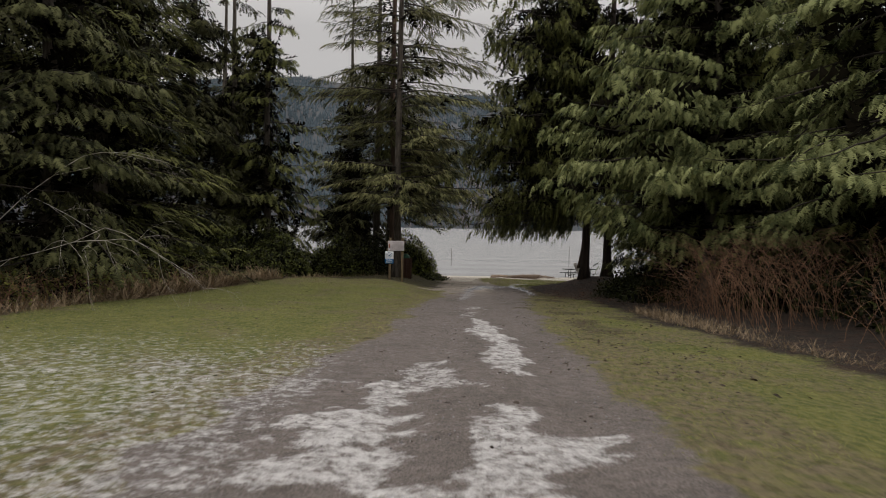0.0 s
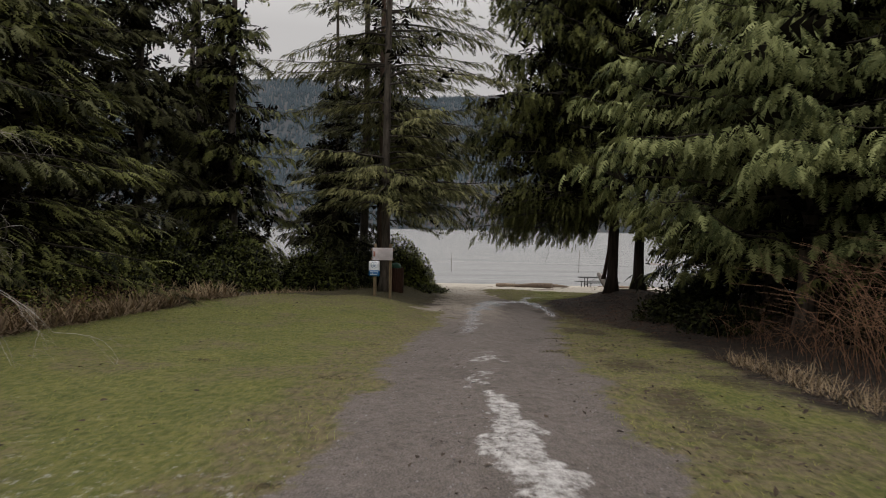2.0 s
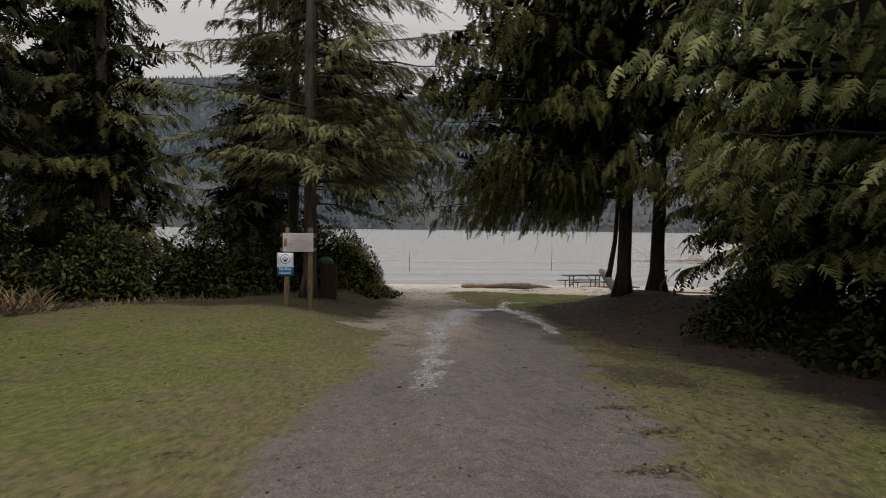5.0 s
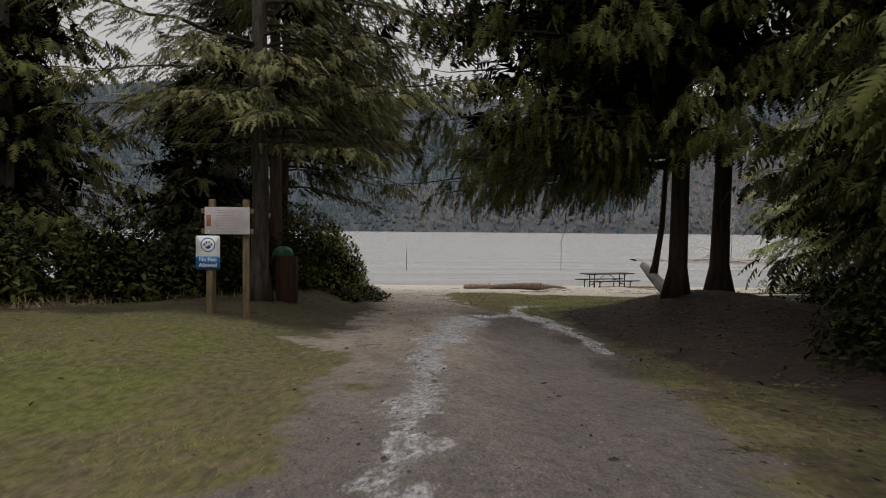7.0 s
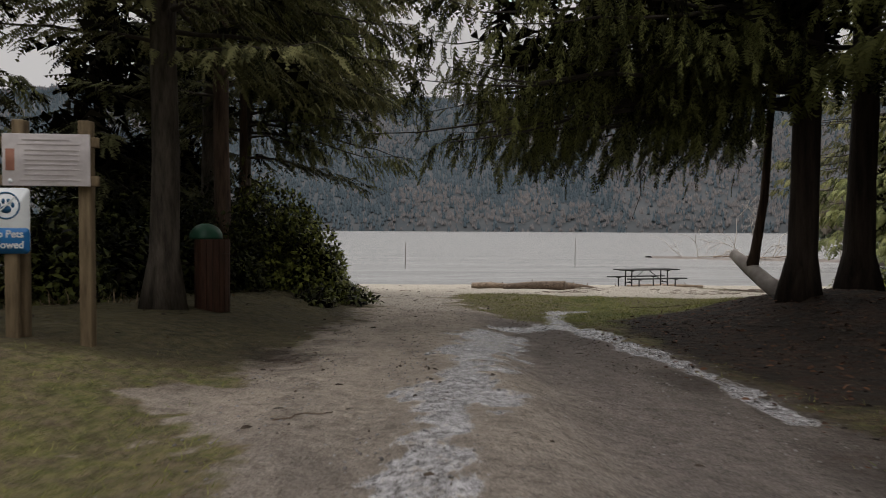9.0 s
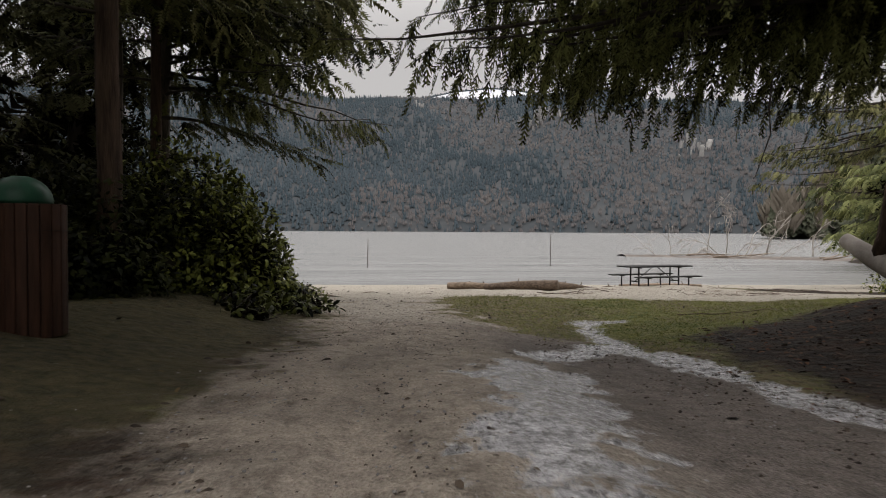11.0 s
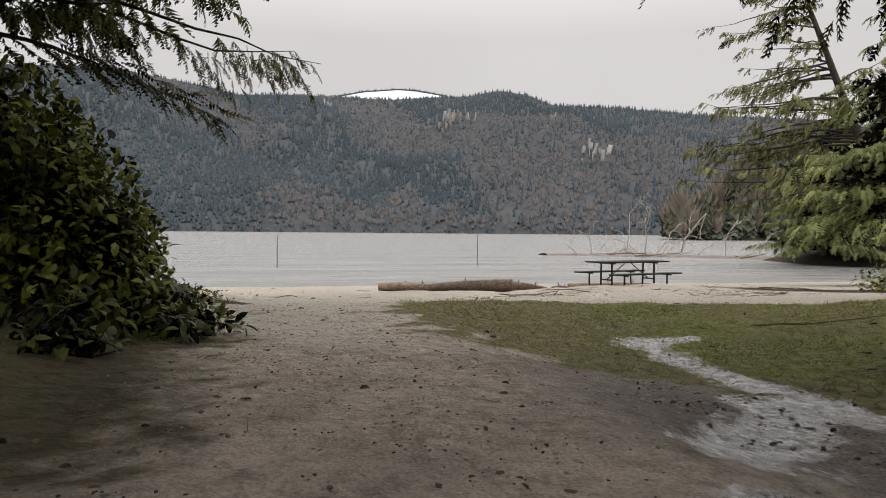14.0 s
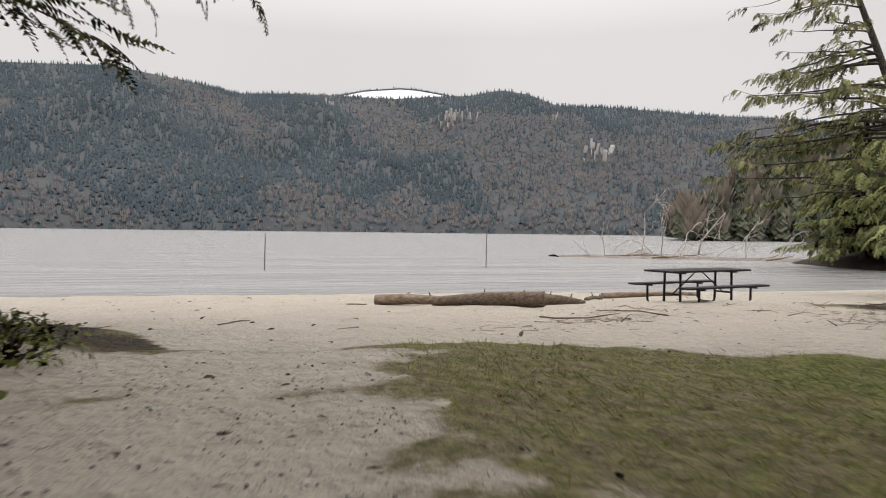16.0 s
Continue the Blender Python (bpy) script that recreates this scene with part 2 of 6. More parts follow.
M_FARSLOPE = material("hazed_far_slope", (0.052, 0.062, 0.070), (0.086, 0.089, 0.092), 0.012, 0.95, 0, detail=9.0, bump_scale=0.05)
M_POINTFIR = material("point_conifers", (0.055, 0.066, 0.046), (0.135, 0.142, 0.095), 0.05, 0.9, 0, island=0.6)
M_POINTBARE = material("point_bare_trees", (0.15, 0.13, 0.105), (0.27, 0.235, 0.19), 0.05, 0.9, 0, island=0.6)
M_SNOW = material("snowfield", (0.60, 0.62, 0.66), (0.78, 0.79, 0.82), 0.01, 0.7, 0)
M_ROCK = material("pale_cliff", (0.30, 0.29, 0.28), (0.62, 0.60, 0.58), 0.05, 0.9, 0, bump_scale=0.4)


# ---- the lie of the land ----
PROFILE_Y = (-400, -40, -10, 0, 5, 10, 12.5, 15, 17.5, 20, 25, 27, 30, 33, 36, 39, 41.3, 42.6, 44.5, 48, 52, 56, 60, 65, 80, 140, 400)
PROFILE_Z = (9, 3.6, 2.75, 2.4, 2.15, 1.9, 1.8, 1.7, 1.53, 1.42, 1.15, 1.02, 0.88, 0.76, 0.63, 0.54, 0.49, 0.36, 0.22, 0.0, -0.33, -0.6, -0.8, -1.2, -3, -8, -20)
WATER_Z = -0.8


def edge_left(y):
    return np.interp(y, (0, 6.5, 10.5, 18, 22, 26, 28.5, 31, 33, 36, 38, 40, 42), (-2.5, -2.25, -1.7, -1.7, -1.3, -1.5, -2.1, -2.5, -2.4, -1.8, -2.2, -2.8, -4.0))


def edge_right(y):
    return np.interp(y, (0, 6.5, 12, 17, 21, 25, 28, 31, 33.5, 35.3, 36.5, 38.5, 42), (1.6, 1.5, 1.35, 1.5, 1.55, 2.2, 2.6, 2.8, 2.5, 1.5, 1.15, 0.95, 0.85))


def brush_left(y):
    return np.interp(y, (0, 8, 13, 20, 26, 30, 33, 35.5, 37.5, 39.5, 42), (-9.6, -9.7, -9.7, -9.9, -9.0, -7.4, -5.6, -3.6, -2.3, -1.9, -2.6))


def brush_right(y):
    return np.interp(y, (0, 8, 11, 14, 20, 26, 30, 34, 38, 42), (6.0, 5.3, 4.8, 4.3, 4.3, 3.4, 3.6, 8.6, 9.5, 10.5))


def land(x, y):
    """Height of the ground."""
    x, y = np.asarray(x, float), np.asarray(y, float)
    z = np.interp(y, PROFILE_Y, PROFILE_Z)
    inland = 1 - smooth(42, 46, y)
    z = z + 0.36 * smooth(1.8, 4.2, -x) * smooth(20, 28, y) * inland
    z = z + 0.10 * smooth(10, 16, -x) * inland
    z = z + 0.55 * np.exp(-(((x - 6.4) / 2.2) ** 2 + ((y - 34.6) / 2.6) ** 2))
    z = z + 0.25 * smooth(5, 9, x) * inland * (1 - smooth(30, 38, y))
    z = z - 0.13 * smooth(0.2, 1.3, x) * smooth(23, 28, y) * (1 - smooth(37.5, 41, y)) * (1 - smooth(4.5, 6, x))
    crown = np.exp(-((x + 0.1) / 1.2) ** 2) * 0.05 * (1 - smooth(30, 34, y))
    ruts = 0.045 * (np.exp(-((x + 0.75) / 0.28) ** 2) + np.exp(-((x - 0.75) / 0.28) ** 2)) * (1 - smooth(30, 34, y))
    z = z + crown - ruts
    z = z + 0.07 * (fbm(x * 0.45, y * 0.45, 3) - 0.5) + 0.035 * (fbm(x * 2.3, y * 2.3, 9) - 0.5)
    z = z + 0.16 * (fbm(x * 0.5 + 9, y * 0.5, 21) - 0.5) * smooth(43, 46, y) * (1 - smooth(54, 58, y))
    z = z + (1.7 * smooth(38, 48, x) * smooth(46, 56, y) + 2.4 * smooth(34, 40, x) * smooth(70, 76, y)) * (1 - smooth(84, 98, y))
    z = z + 0.20 * np.exp(-(((x - 7.4) / 2.6) ** 2 + ((y - 47.2) / 2.2) ** 2)) - 0.12 * np.exp(-(((x - 4.3) / 1.1) ** 2 + ((y - 48.9) / 1.2) ** 2)) + 0.10 * np.exp(-(((x - 4.9) / 0.5) ** 2 + ((y - 46.2) / 0.9) ** 2))
    z = z + 0.05 * (fbm(x * 4.5, y * 4.5, 5, 3) - 0.5) * smooth(30, 36, y) * (1 - smooth(56, 60, y))
    return z + 6.0 * smooth(60, 240, np.abs(x)) * inland


def gz(x, y):
    return float(land(x, y))


def grid_lines(spans):
    out = []
    for a, b, st in spans:
        out += list(np.arange(a, b - 1e-6, st))
    return np.array(out + [spans[-1][1]])


gx = grid_lines([(-260, -60, 20), (-60, -20, 4), (-20, -11, 0.6), (-11, 9, 0.125), (9, 20, 0.6), (20, 60, 4), (60, 260, 20)])
gy = grid_lines([(-300, -40, 26), (-40, 0, 3), (0, 3, 0.5), (3, 46, 0.125), (46, 64, 0.25), (64, 100, 3), (100, 400, 50)])
GX, GY = np.meshgrid(gx, gy)
px, py = GX.ravel(), GY.ravel()
pz = land(px, py)
nx_, ny_ = len(gx), len(gy)
# zones of the surface
w1, w2, w3 = fbm(px * 1.3, py * 1.3, 31), fbm(px * 5, py * 5, 47), fbm(px * 0.6, py * 0.6, 77)
wob = (w1 - 0.5) * 0.9 + (w2 - 0.5) * 0.45
z_path = smooth(-0.42 - 0.3 * smooth(29, 32, py), 0.45 + 0.8 * smooth(29, 32, py), px - edge_left(py) + wob * (1 + 1.6 * smooth(22, 27, py))) * smooth(-0.42, 0.42 + 1.4 * smooth(35.5, 38.5, py), edge_right(py) - px + wob * (1 + 1.8 * smooth(35.5, 38.5, py))) * (1 - smooth(41.5, 43, py))
z_sand = smooth(-0.25, 0.25, py - np.interp(px, (-6, -3.7, -2.4, -1.6, 0, 0.6, 1.4, 2.4, 3.7, 6.3, 9, 14), (47, 46, 44.3, 42.4, 42.2, 42.8, 42.3, 41.3, 40.6, 40.3, 41.0, 44)) + wob * 0.7)
z_sandy = smooth(21, 31, py + wob * 3) * (1 - z_sand) * (1 - 0.9 * smooth(0.0, 1.1, px + wob * 1.2) * (1 - smooth(35.5, 38.0, py + wob)))
z_sand = np.maximum(z_sand, 0.74 * smooth(34.8, 39.0, py + wob) * z_path)
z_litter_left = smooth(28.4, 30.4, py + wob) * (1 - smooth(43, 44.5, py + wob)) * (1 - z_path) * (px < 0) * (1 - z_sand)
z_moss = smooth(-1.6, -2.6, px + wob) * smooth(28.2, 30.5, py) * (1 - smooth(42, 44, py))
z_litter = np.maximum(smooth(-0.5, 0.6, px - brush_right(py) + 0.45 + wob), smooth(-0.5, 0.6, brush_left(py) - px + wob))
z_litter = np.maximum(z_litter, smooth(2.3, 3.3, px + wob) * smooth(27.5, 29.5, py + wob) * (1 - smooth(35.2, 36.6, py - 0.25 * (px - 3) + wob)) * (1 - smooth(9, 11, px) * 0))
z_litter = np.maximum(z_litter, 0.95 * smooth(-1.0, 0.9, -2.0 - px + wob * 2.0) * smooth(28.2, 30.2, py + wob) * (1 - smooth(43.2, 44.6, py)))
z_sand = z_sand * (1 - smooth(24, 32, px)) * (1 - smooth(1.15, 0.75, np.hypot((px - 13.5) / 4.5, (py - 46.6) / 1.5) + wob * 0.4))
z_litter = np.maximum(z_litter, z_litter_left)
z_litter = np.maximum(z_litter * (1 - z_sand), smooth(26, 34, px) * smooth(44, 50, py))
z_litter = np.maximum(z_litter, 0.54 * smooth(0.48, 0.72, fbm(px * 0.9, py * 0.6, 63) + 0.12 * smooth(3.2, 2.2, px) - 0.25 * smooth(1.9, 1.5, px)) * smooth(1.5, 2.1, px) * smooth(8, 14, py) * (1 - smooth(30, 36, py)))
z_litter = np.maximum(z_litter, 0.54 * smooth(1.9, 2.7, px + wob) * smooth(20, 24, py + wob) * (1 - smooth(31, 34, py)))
dead = smooth(0.42, 0.62, w1 * 0.5 + w3 * 0.5 + 0.40 * smooth(1.5, 0.2, np.minimum(np.abs(px - edge_left(py)), np.abs(px - edge_right(py)))) - 0.06 + (0.12 + 0.28 * smooth(3.0, 0.6, px)) * smooth(35, 40, py) + 0.10 * smooth(1.2, 2.0, px) * (1 - smooth(30, 36, py)) + 0.22 * smooth(24.5, 29, py) * smooth(-1, -1.6, px))


def band(pts):
    """Closeness to a line of (x, y, half width) on the ground: 1 on it, 0 at its edge, below 0 outside."""
    best = np.full(len(px), -9.0)
    for (x0, y0, r0), (x1, y1, r1) in zip(pts[:-1], pts[1:]):
        dx, dy = x1 - x0, y1 - y0
        t = np.clip(((px - x0) * dx + (py - y0) * dy) / (dx * dx + dy * dy), 0, 1)
        best = np.maximum(best, 1 - np.hypot(px - x0 - t * dx, py - y0 - t * dy) / (r0 + (r1 - r0) * t))
    return best


near_snow = 1 - smooth(6.0, 14.5, py)
w4 = fbm(px * 2.1, py * 1.7, 53)
z_snow = np.maximum.reduce([
    smooth(0.0, 0.35, band([(0.10, -2, 0.42), (0.05, 3.0, 0.42), (0.26, 4.2, 0.40), (0.24, 5.3, 0.18)]) + (w4 - 0.46) * 3.0),
    smooth(0.0, 0.35, band([(0.35, 4.3, 0.2), (1.0, 4.6, 0.12)]) + (w4 - 0.46) * 1.8),
    smooth(0.0, 0.35, band([(0.34, 7.2, 0.14), (0.20, 8.2, 0.32), (0.30, 9.6, 0.26), (0.10, 11.0, 0.34), (0.0, 12.6, 0.2)]) + (w4 - 0.46) * 2.8),
    smooth(0.0, 0.35, band([(0.02, 12.6, 0.26), (-0.12, 13.6, 0.15)]) + (w4 - 0.48) * 1.6),
    smooth(0.0, 0.35, band([(-0.75, -2, 0.55), (-0.75, 3.2, 0.52), (-1.0, 4.8, 0.50), (-1.05, 6.4, 0.2)]) + (w4 - 0.52) * 4.2),
    0.66 * smooth(0.0, 0.4, band([(-2.3, -2, 0.95), (-2.2, 5.6, 0.75)]) + (w4 - 0.55) * 3.4 + (w2 - 0.5) * 2.0),
    0.8 * smooth(0.0, 0.4, band([(-0.6, 6.4, 0.4), (-0.5, 8.6, 0.25)]) + (w4 - 0.55) * 2.5 + (w2 - 0.5) * 2),
    0.7 * smooth(0.0, 0.4, band([(-0.25, 14, 0.3), (-0.1, 17, 0.25)]) + (w1 - 0.62) * 3 + (w2 - 0.55) * 3)])
z_fleck = near_snow * (0.30 + 0.26 * fbm(px * 1.3, py * 0.8, 91, 3)) * smooth(-1.2, -2.2, px)
z_fleck = z_fleck * smooth(-10.4, -9.4, px)
z_snow = np.maximum(z_snow * 0.57, z_fleck * 0.87)
z_ice = 0.86 * np.maximum.reduce([
    (0.66 + 0.34 * smooth(25, 28, py)) * smooth(0.0, 0.5, band([(-0.45, 21, 0.3), (-0.38, 23.6, 0.26), (-0.30, 26.2, 0.26), (-0.22, 27.2, 0.38), (-0.05, 28.8, 0.52), (0.08, 30.5, 0.48)]) + (w1 - 0.53) * 1.5 + (w2 - 0.5) * 1.5),
    smooth(0.0, 0.5, band([(0.08, 30.5, 0.48), (0.32, 31.5, 0.58), (0.50, 32.6, 0.66), (0.72, 33.9, 0.42), (0.95, 34.4, 0.25)]) + (w1 - 0.52) * 1.7 + (w2 - 0.5) * 1.5),
    0.9 * smooth(0.0, 0.5, band([(0.85, 34.2, 0.3), (1.75, 35.1, 0.3)]) + (w1 - 0.5) * 1.6 + (w2 - 0.5)),
    smooth(0.0, 0.5, band([(2.1, 36.2, 0.24), (2.05, 35.2, 0.32), (2.25, 33.8, 0.38), (2.45, 32.6, 0.28), (2.5, 30.3, 0.22), (2.45, 28.4, 0.12)]) + (w1 - 0.52) * 1.6 + (w2 - 0.5) * 1.0),
    0.8 * smooth(0.0, 0.7, band([(3.1, 38.1, 0.22), (2.35, 37.8, 0.50), (2.2, 37.0, 0.46), (2.1, 36.2, 0.26)]) + (w1 - 0.5) * 1.2)])
pz = pz + 0.018 * z_snow * (0.5 + w2) - 0.018 * smooth(0.2, 0.9, z_ice)
gv = np.stack([px, py, pz], 1)
ii = (np.arange(ny_ - 1)[:, None] * nx_ + np.arange(nx_ - 1)[None]).ravel()
gf = np.concatenate([np.stack([ii, ii + 1, ii + nx_ + 1], 1), np.stack([ii, ii + nx_ + 1, ii + nx_], 1)])


def ground_material():
    m = bpy.data.materials.new("lakeside_ground")
    m.use_nodes = True
    n, l = m.node_tree.nodes, m.node_tree.links
    bs = n["Principled BSDF"]
    tc = n.new("ShaderNodeTexCoord")

    def tex(scale, detail=6.0, rough=0.6, stretch=None):
        t = n.new("ShaderNodeTexNoise")
        t.inputs["Scale"].default_value, t.inputs["Detail"].default_value, t.inputs["Roughness"].default_value = scale, detail, rough
        if stretch:
            mp = n.new("ShaderNodeMapping")
            mp.inputs["Scale"].default_value = stretch
            l.new(tc.outputs["Object"], mp.inputs["Vector"])
            l.new(mp.outputs[0], t.inputs["Vector"])
        else:
            l.new(tc.outputs["Object"], t.inputs["Vector"])
        return t.outputs["Fac"]

    def ramp(fac, c0, c1, p0=0.3, p1=0.7):
        r = n.new("ShaderNodeValToRGB")
        r.color_ramp.elements[0].color, r.color_ramp.elements[1].color = (*c0, 1), (*c1, 1)
        r.color_ramp.elements[0].position, r.color_ramp.elements[1].position = p0, p1
        l.new(fac, r.inputs["Fac"])
        return r.outputs["Color"]

    def zone(name):
        a = n.new("ShaderNodeAttribute")
        a.attribute_name = name
        return a.outputs["Fac"]

    def mix(fac, a, b, kind="RGBA"):
        x = n.new("ShaderNodeMix")
        x.data_type = kind
        sock = {"RGBA": (6, 7, 2), "FLOAT": (2, 3, 0)}[kind]
        l.new(fac, x.inputs[0])
        for k, v in ((sock[0], a), (sock[1], b)):
            if isinstance(v, float):
                x.inputs[k].default_value = v
            else:
                l.new(v, x.inputs[k])
        return x.outputs[sock[2]]

    def breakup(fac, by, amount, lo=0.35, hi=0.65):
        """A zone's edge made ragged by a noise."""
        a = n.new("ShaderNodeMath")
        a.operation = "MULTIPLY_ADD"
        l.new(by, a.inputs[0])
        a.inputs[1].default_value, a.inputs[2].default_value = amount, -amount / 2
        b = n.new("ShaderNodeMath")
        b.operation = "ADD"
        l.new(fac, b.inputs[0])
        l.new(a.outputs[0], b.inputs[1])
        r = n.new("ShaderNodeMapRange")
        r.inputs[1].default_value, r.inputs[2].default_value = lo, hi
        l.new(b.outputs[0], r.inputs[0])
        return r.outputs[0]

    n_fine, n_mid, n_big, n_grit = tex(55, 5), tex(9, 6), tex(1.2, 5), tex(160, 2, 0.5)
    n_mow = tex(14, 4, 0.6, (1.0, 0.45, 1))
    green = mix(n_fine, ramp(n_big, (0.085, 0.110, 0.022), (0.195, 0.195, 0.050)), ramp(n_mow, (0.050, 0.066, 0.011), (0.27, 0.245, 0.085), 0.36, 0.64))
    straw = ramp(n_mow, (0.095, 0.073, 0.042), (0.245, 0.195, 0.118))
    soft = n.new("ShaderNodeMath")
    soft.operation = "MULTIPLY"
    l.new(zone("dead"), soft.inputs[0])
    l.new(ramp(tex(4.0, 8, 0.7), (0.1, 0.1, 0.1), (1, 1, 1), 0.36, 0.62), soft.inputs[1])
    grass = mix(soft.outputs[0], green, straw)
    gravel = mix(n_grit, ramp(n_mid, (0.095, 0.081, 0.073), (0.265, 0.225, 0.202)), ramp(n_fine, (0.085, 0.072, 0.064), (0.37, 0.32, 0.29), 0.40, 0.64))
    sandy = mix(n_grit, ramp(n_mid, (0.27, 0.226, 0.180), (0.58, 0.50, 0.417)), ramp(n_fine, (0.24, 0.202, 0.162), (0.67, 0.58, 0.49), 0.36, 0.64))
    stain = ramp(tex(1.3, 8, 0.7, (1.3, 0.6, 1)), (0, 0, 0), (1, 1, 1), 0.46, 0.66)
    half = n.new("ShaderNodeMath")
    half.operation = "MULTIPLY"
    half.inputs[1].default_value = 0.5
    l.new(stain, half.inputs[0])
    road = mix(zone("sandy"), gravel, sandy)
    road = mix(half.outputs[0], road, ramp(n_fine, (0.055, 0.046, 0.040), (0.17, 0.145, 0.125)))
    scuff = n.new("ShaderNodeMath")
    scuff.operation = "MULTIPLY"
    scuff.inputs[1].default_value = 0.45
    l.new(ramp(tex(5.0, 7, 0.72, (1.2, 0.8, 1)), (0, 0, 0), (1, 1, 1), 0.52, 0.64), scuff.inputs[0])
    road = mix(scuff.outputs[0], road, ramp(n_mid, (0.060, 0.048, 0.038), (0.155, 0.125, 0.100)))
    # needle litter under the trees, its colours lowered further to stand for shade
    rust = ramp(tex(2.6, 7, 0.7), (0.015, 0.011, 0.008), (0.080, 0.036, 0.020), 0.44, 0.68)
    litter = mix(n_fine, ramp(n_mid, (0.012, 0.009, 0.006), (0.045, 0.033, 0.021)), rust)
    sand = mix(n_grit, ramp(n_mid, (0.40, 0.355, 0.295), (0.55, 0.50, 0.425)), ramp(n_big, (0.43, 0.385, 0.32), (0.58, 0.53, 0.455)))
    col = mix(breakup(zone("path"), tex(6.0, 8, 0.72), 1.15), grass, road)
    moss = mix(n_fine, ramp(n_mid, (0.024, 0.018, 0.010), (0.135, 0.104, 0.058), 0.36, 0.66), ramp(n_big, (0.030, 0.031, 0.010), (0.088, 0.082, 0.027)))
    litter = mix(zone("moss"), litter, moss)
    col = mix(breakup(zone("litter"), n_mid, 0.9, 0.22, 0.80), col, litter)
    col = mix(breakup(zone("sand"), n_mid, 0.4), col, sand)
    snow_fac = breakup(zone("snow"), tex(7.5, 9, 0.76, (1.2, 1.0, 1)), 2.1, 0.30, 0.70)
    ice_fac = breakup(zone("ice"), tex(9.0, 9, 0.78, (1.4, 0.7, 1)), 2.4)
    snow = ramp(n_mid, (0.52, 0.50, 0.485), (0.80, 0.78, 0.76))
    # slush colours, the pale end raised to stand for reflected sky
    ice = ramp(tex(13, 9, 0.75, (1.3, 0.9, 1)), (0.085, 0.077, 0.074), (0.64, 0.625, 0.645), 0.38, 0.63)
    col = mix(ice_fac, col, ice)
    col = mix(snow_fac, col, snow)
    l.new(col, bs.inputs["Base Color"])
    rough = mix(ice_fac, 0.9, mix(n_mid, 0.02, 0.18, "FLOAT"), "FLOAT")
    l.new(mix(snow_fac, rough, 0.6, "FLOAT"), bs.inputs["Roughness"])
    l.new(mix(ice_fac, 0.35, 0.9, "FLOAT"), bs.inputs["Specular IOR Level"])
    add = n.new("ShaderNodeMath")
    add.operation = "MULTIPLY_ADD"
    add.inputs[1].default_value = 2.0
    l.new(n_mid, add.inputs[0])
    dent = n.new("ShaderNodeMath")
    dent.operation = "MULTIPLY_ADD"
    dent.inputs[1].default_value = 5.5
    l.new(tex(7.0, 4, 0.55), dent.inputs[0])
    l.new(n_fine, dent.inputs[2])
    l.new(dent.outputs[0], add.inputs[2])
    bp = n.new("ShaderNodeBump")
    bp.inputs["Distance"].default_value = 0.045
    l.new(mix(ice_fac, 0.85, 0.4, "FLOAT"), bp.inputs["Strength"])
    l.new(add.outputs[0], bp.inputs["Height"])
    l.new(bp.outputs[0], bs.inputs["Normal"])
    return m


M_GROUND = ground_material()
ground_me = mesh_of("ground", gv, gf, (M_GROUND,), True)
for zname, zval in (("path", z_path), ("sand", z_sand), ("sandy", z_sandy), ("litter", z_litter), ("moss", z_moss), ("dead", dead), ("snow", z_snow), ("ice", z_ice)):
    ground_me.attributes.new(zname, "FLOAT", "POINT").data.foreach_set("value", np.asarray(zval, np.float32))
tagged(new("ground", ground_me), "lawn, gravel track with old snow patches and pale sand beach", "ground", kind="structure")


def water_material():
    m = bpy.data.materials.new("lake_water")
    m.use_nodes = True
    n, l = m.node_tree.nodes, m.node_tree.links
    bs = n["Principled BSDF"]
    bs.inputs["Base Color"].default_value = (0.30, 0.30, 0.295, 1)
    bs.inputs["Roughness"].default_value, bs.inputs["IOR"].default_value = 0.22, 1.33
    tc = n.new("ShaderNodeTexCoord")
    hs = []
    for sc, st in ((1.0, (0.35, 1.0, 1)), (1.0, (1.6, 4.2, 1)), (1.0, (0.05, 0.22, 1))):
        mp, t = n.new("ShaderNodeMapping"), n.new("ShaderNodeTexNoise")
        mp.inputs["Scale"].default_value = st
        mp.inputs["Rotation"].default_value = (0, 0, 0.12)
        t.inputs["Scale"].default_value, t.inputs["Detail"].default_value = sc, 4
        l.new(tc.outputs["Object"], mp.inputs[0])
        l.new(mp.outputs[0], t.inputs["Vector"])
        hs.append(t.outputs["Fac"])
    a, b = n.new("ShaderNodeMath"), n.new("ShaderNodeMath")
    a.operation = b.operation = "MULTIPLY_ADD"
    a.inputs[1].default_value = 0.4
    l.new(hs[1], a.inputs[0])
    l.new(hs[0], a.inputs[2])
    b.inputs[1].default_value = 3.0
    l.new(hs[2], b.inputs[0])
    l.new(a.outputs[0], b.inputs[2])
    bp = n.new("ShaderNodeBump")
    bp.inputs["Strength"].default_value, bp.inputs["Distance"].default_value = 1.0, 0.45
    l.new(b.outputs[0], bp.inputs["Height"])
    l.new(bp.outputs[0], bs.inputs["Normal"])
    return m


M_WATER = water_material()
wx, wy = grid_lines([(-3000, -100, 290), (-100, 100, 10), (100, 3000, 290)]), grid_lines([(50, 150, 5), (150, 3300, 90)])
WX, WY = np.meshgrid(wx, wy)
i2 = (np.arange(len(wy) - 1)[:, None] * len(wx) + np.arange(len(wx) - 1)[None]).ravel()
wf = np.concatenate([np.stack([i2, i2 + 1, i2 + len(wx) + 1], 1), np.stack([i2, i2 + len(wx) + 1, i2 + len(wx)], 1)])
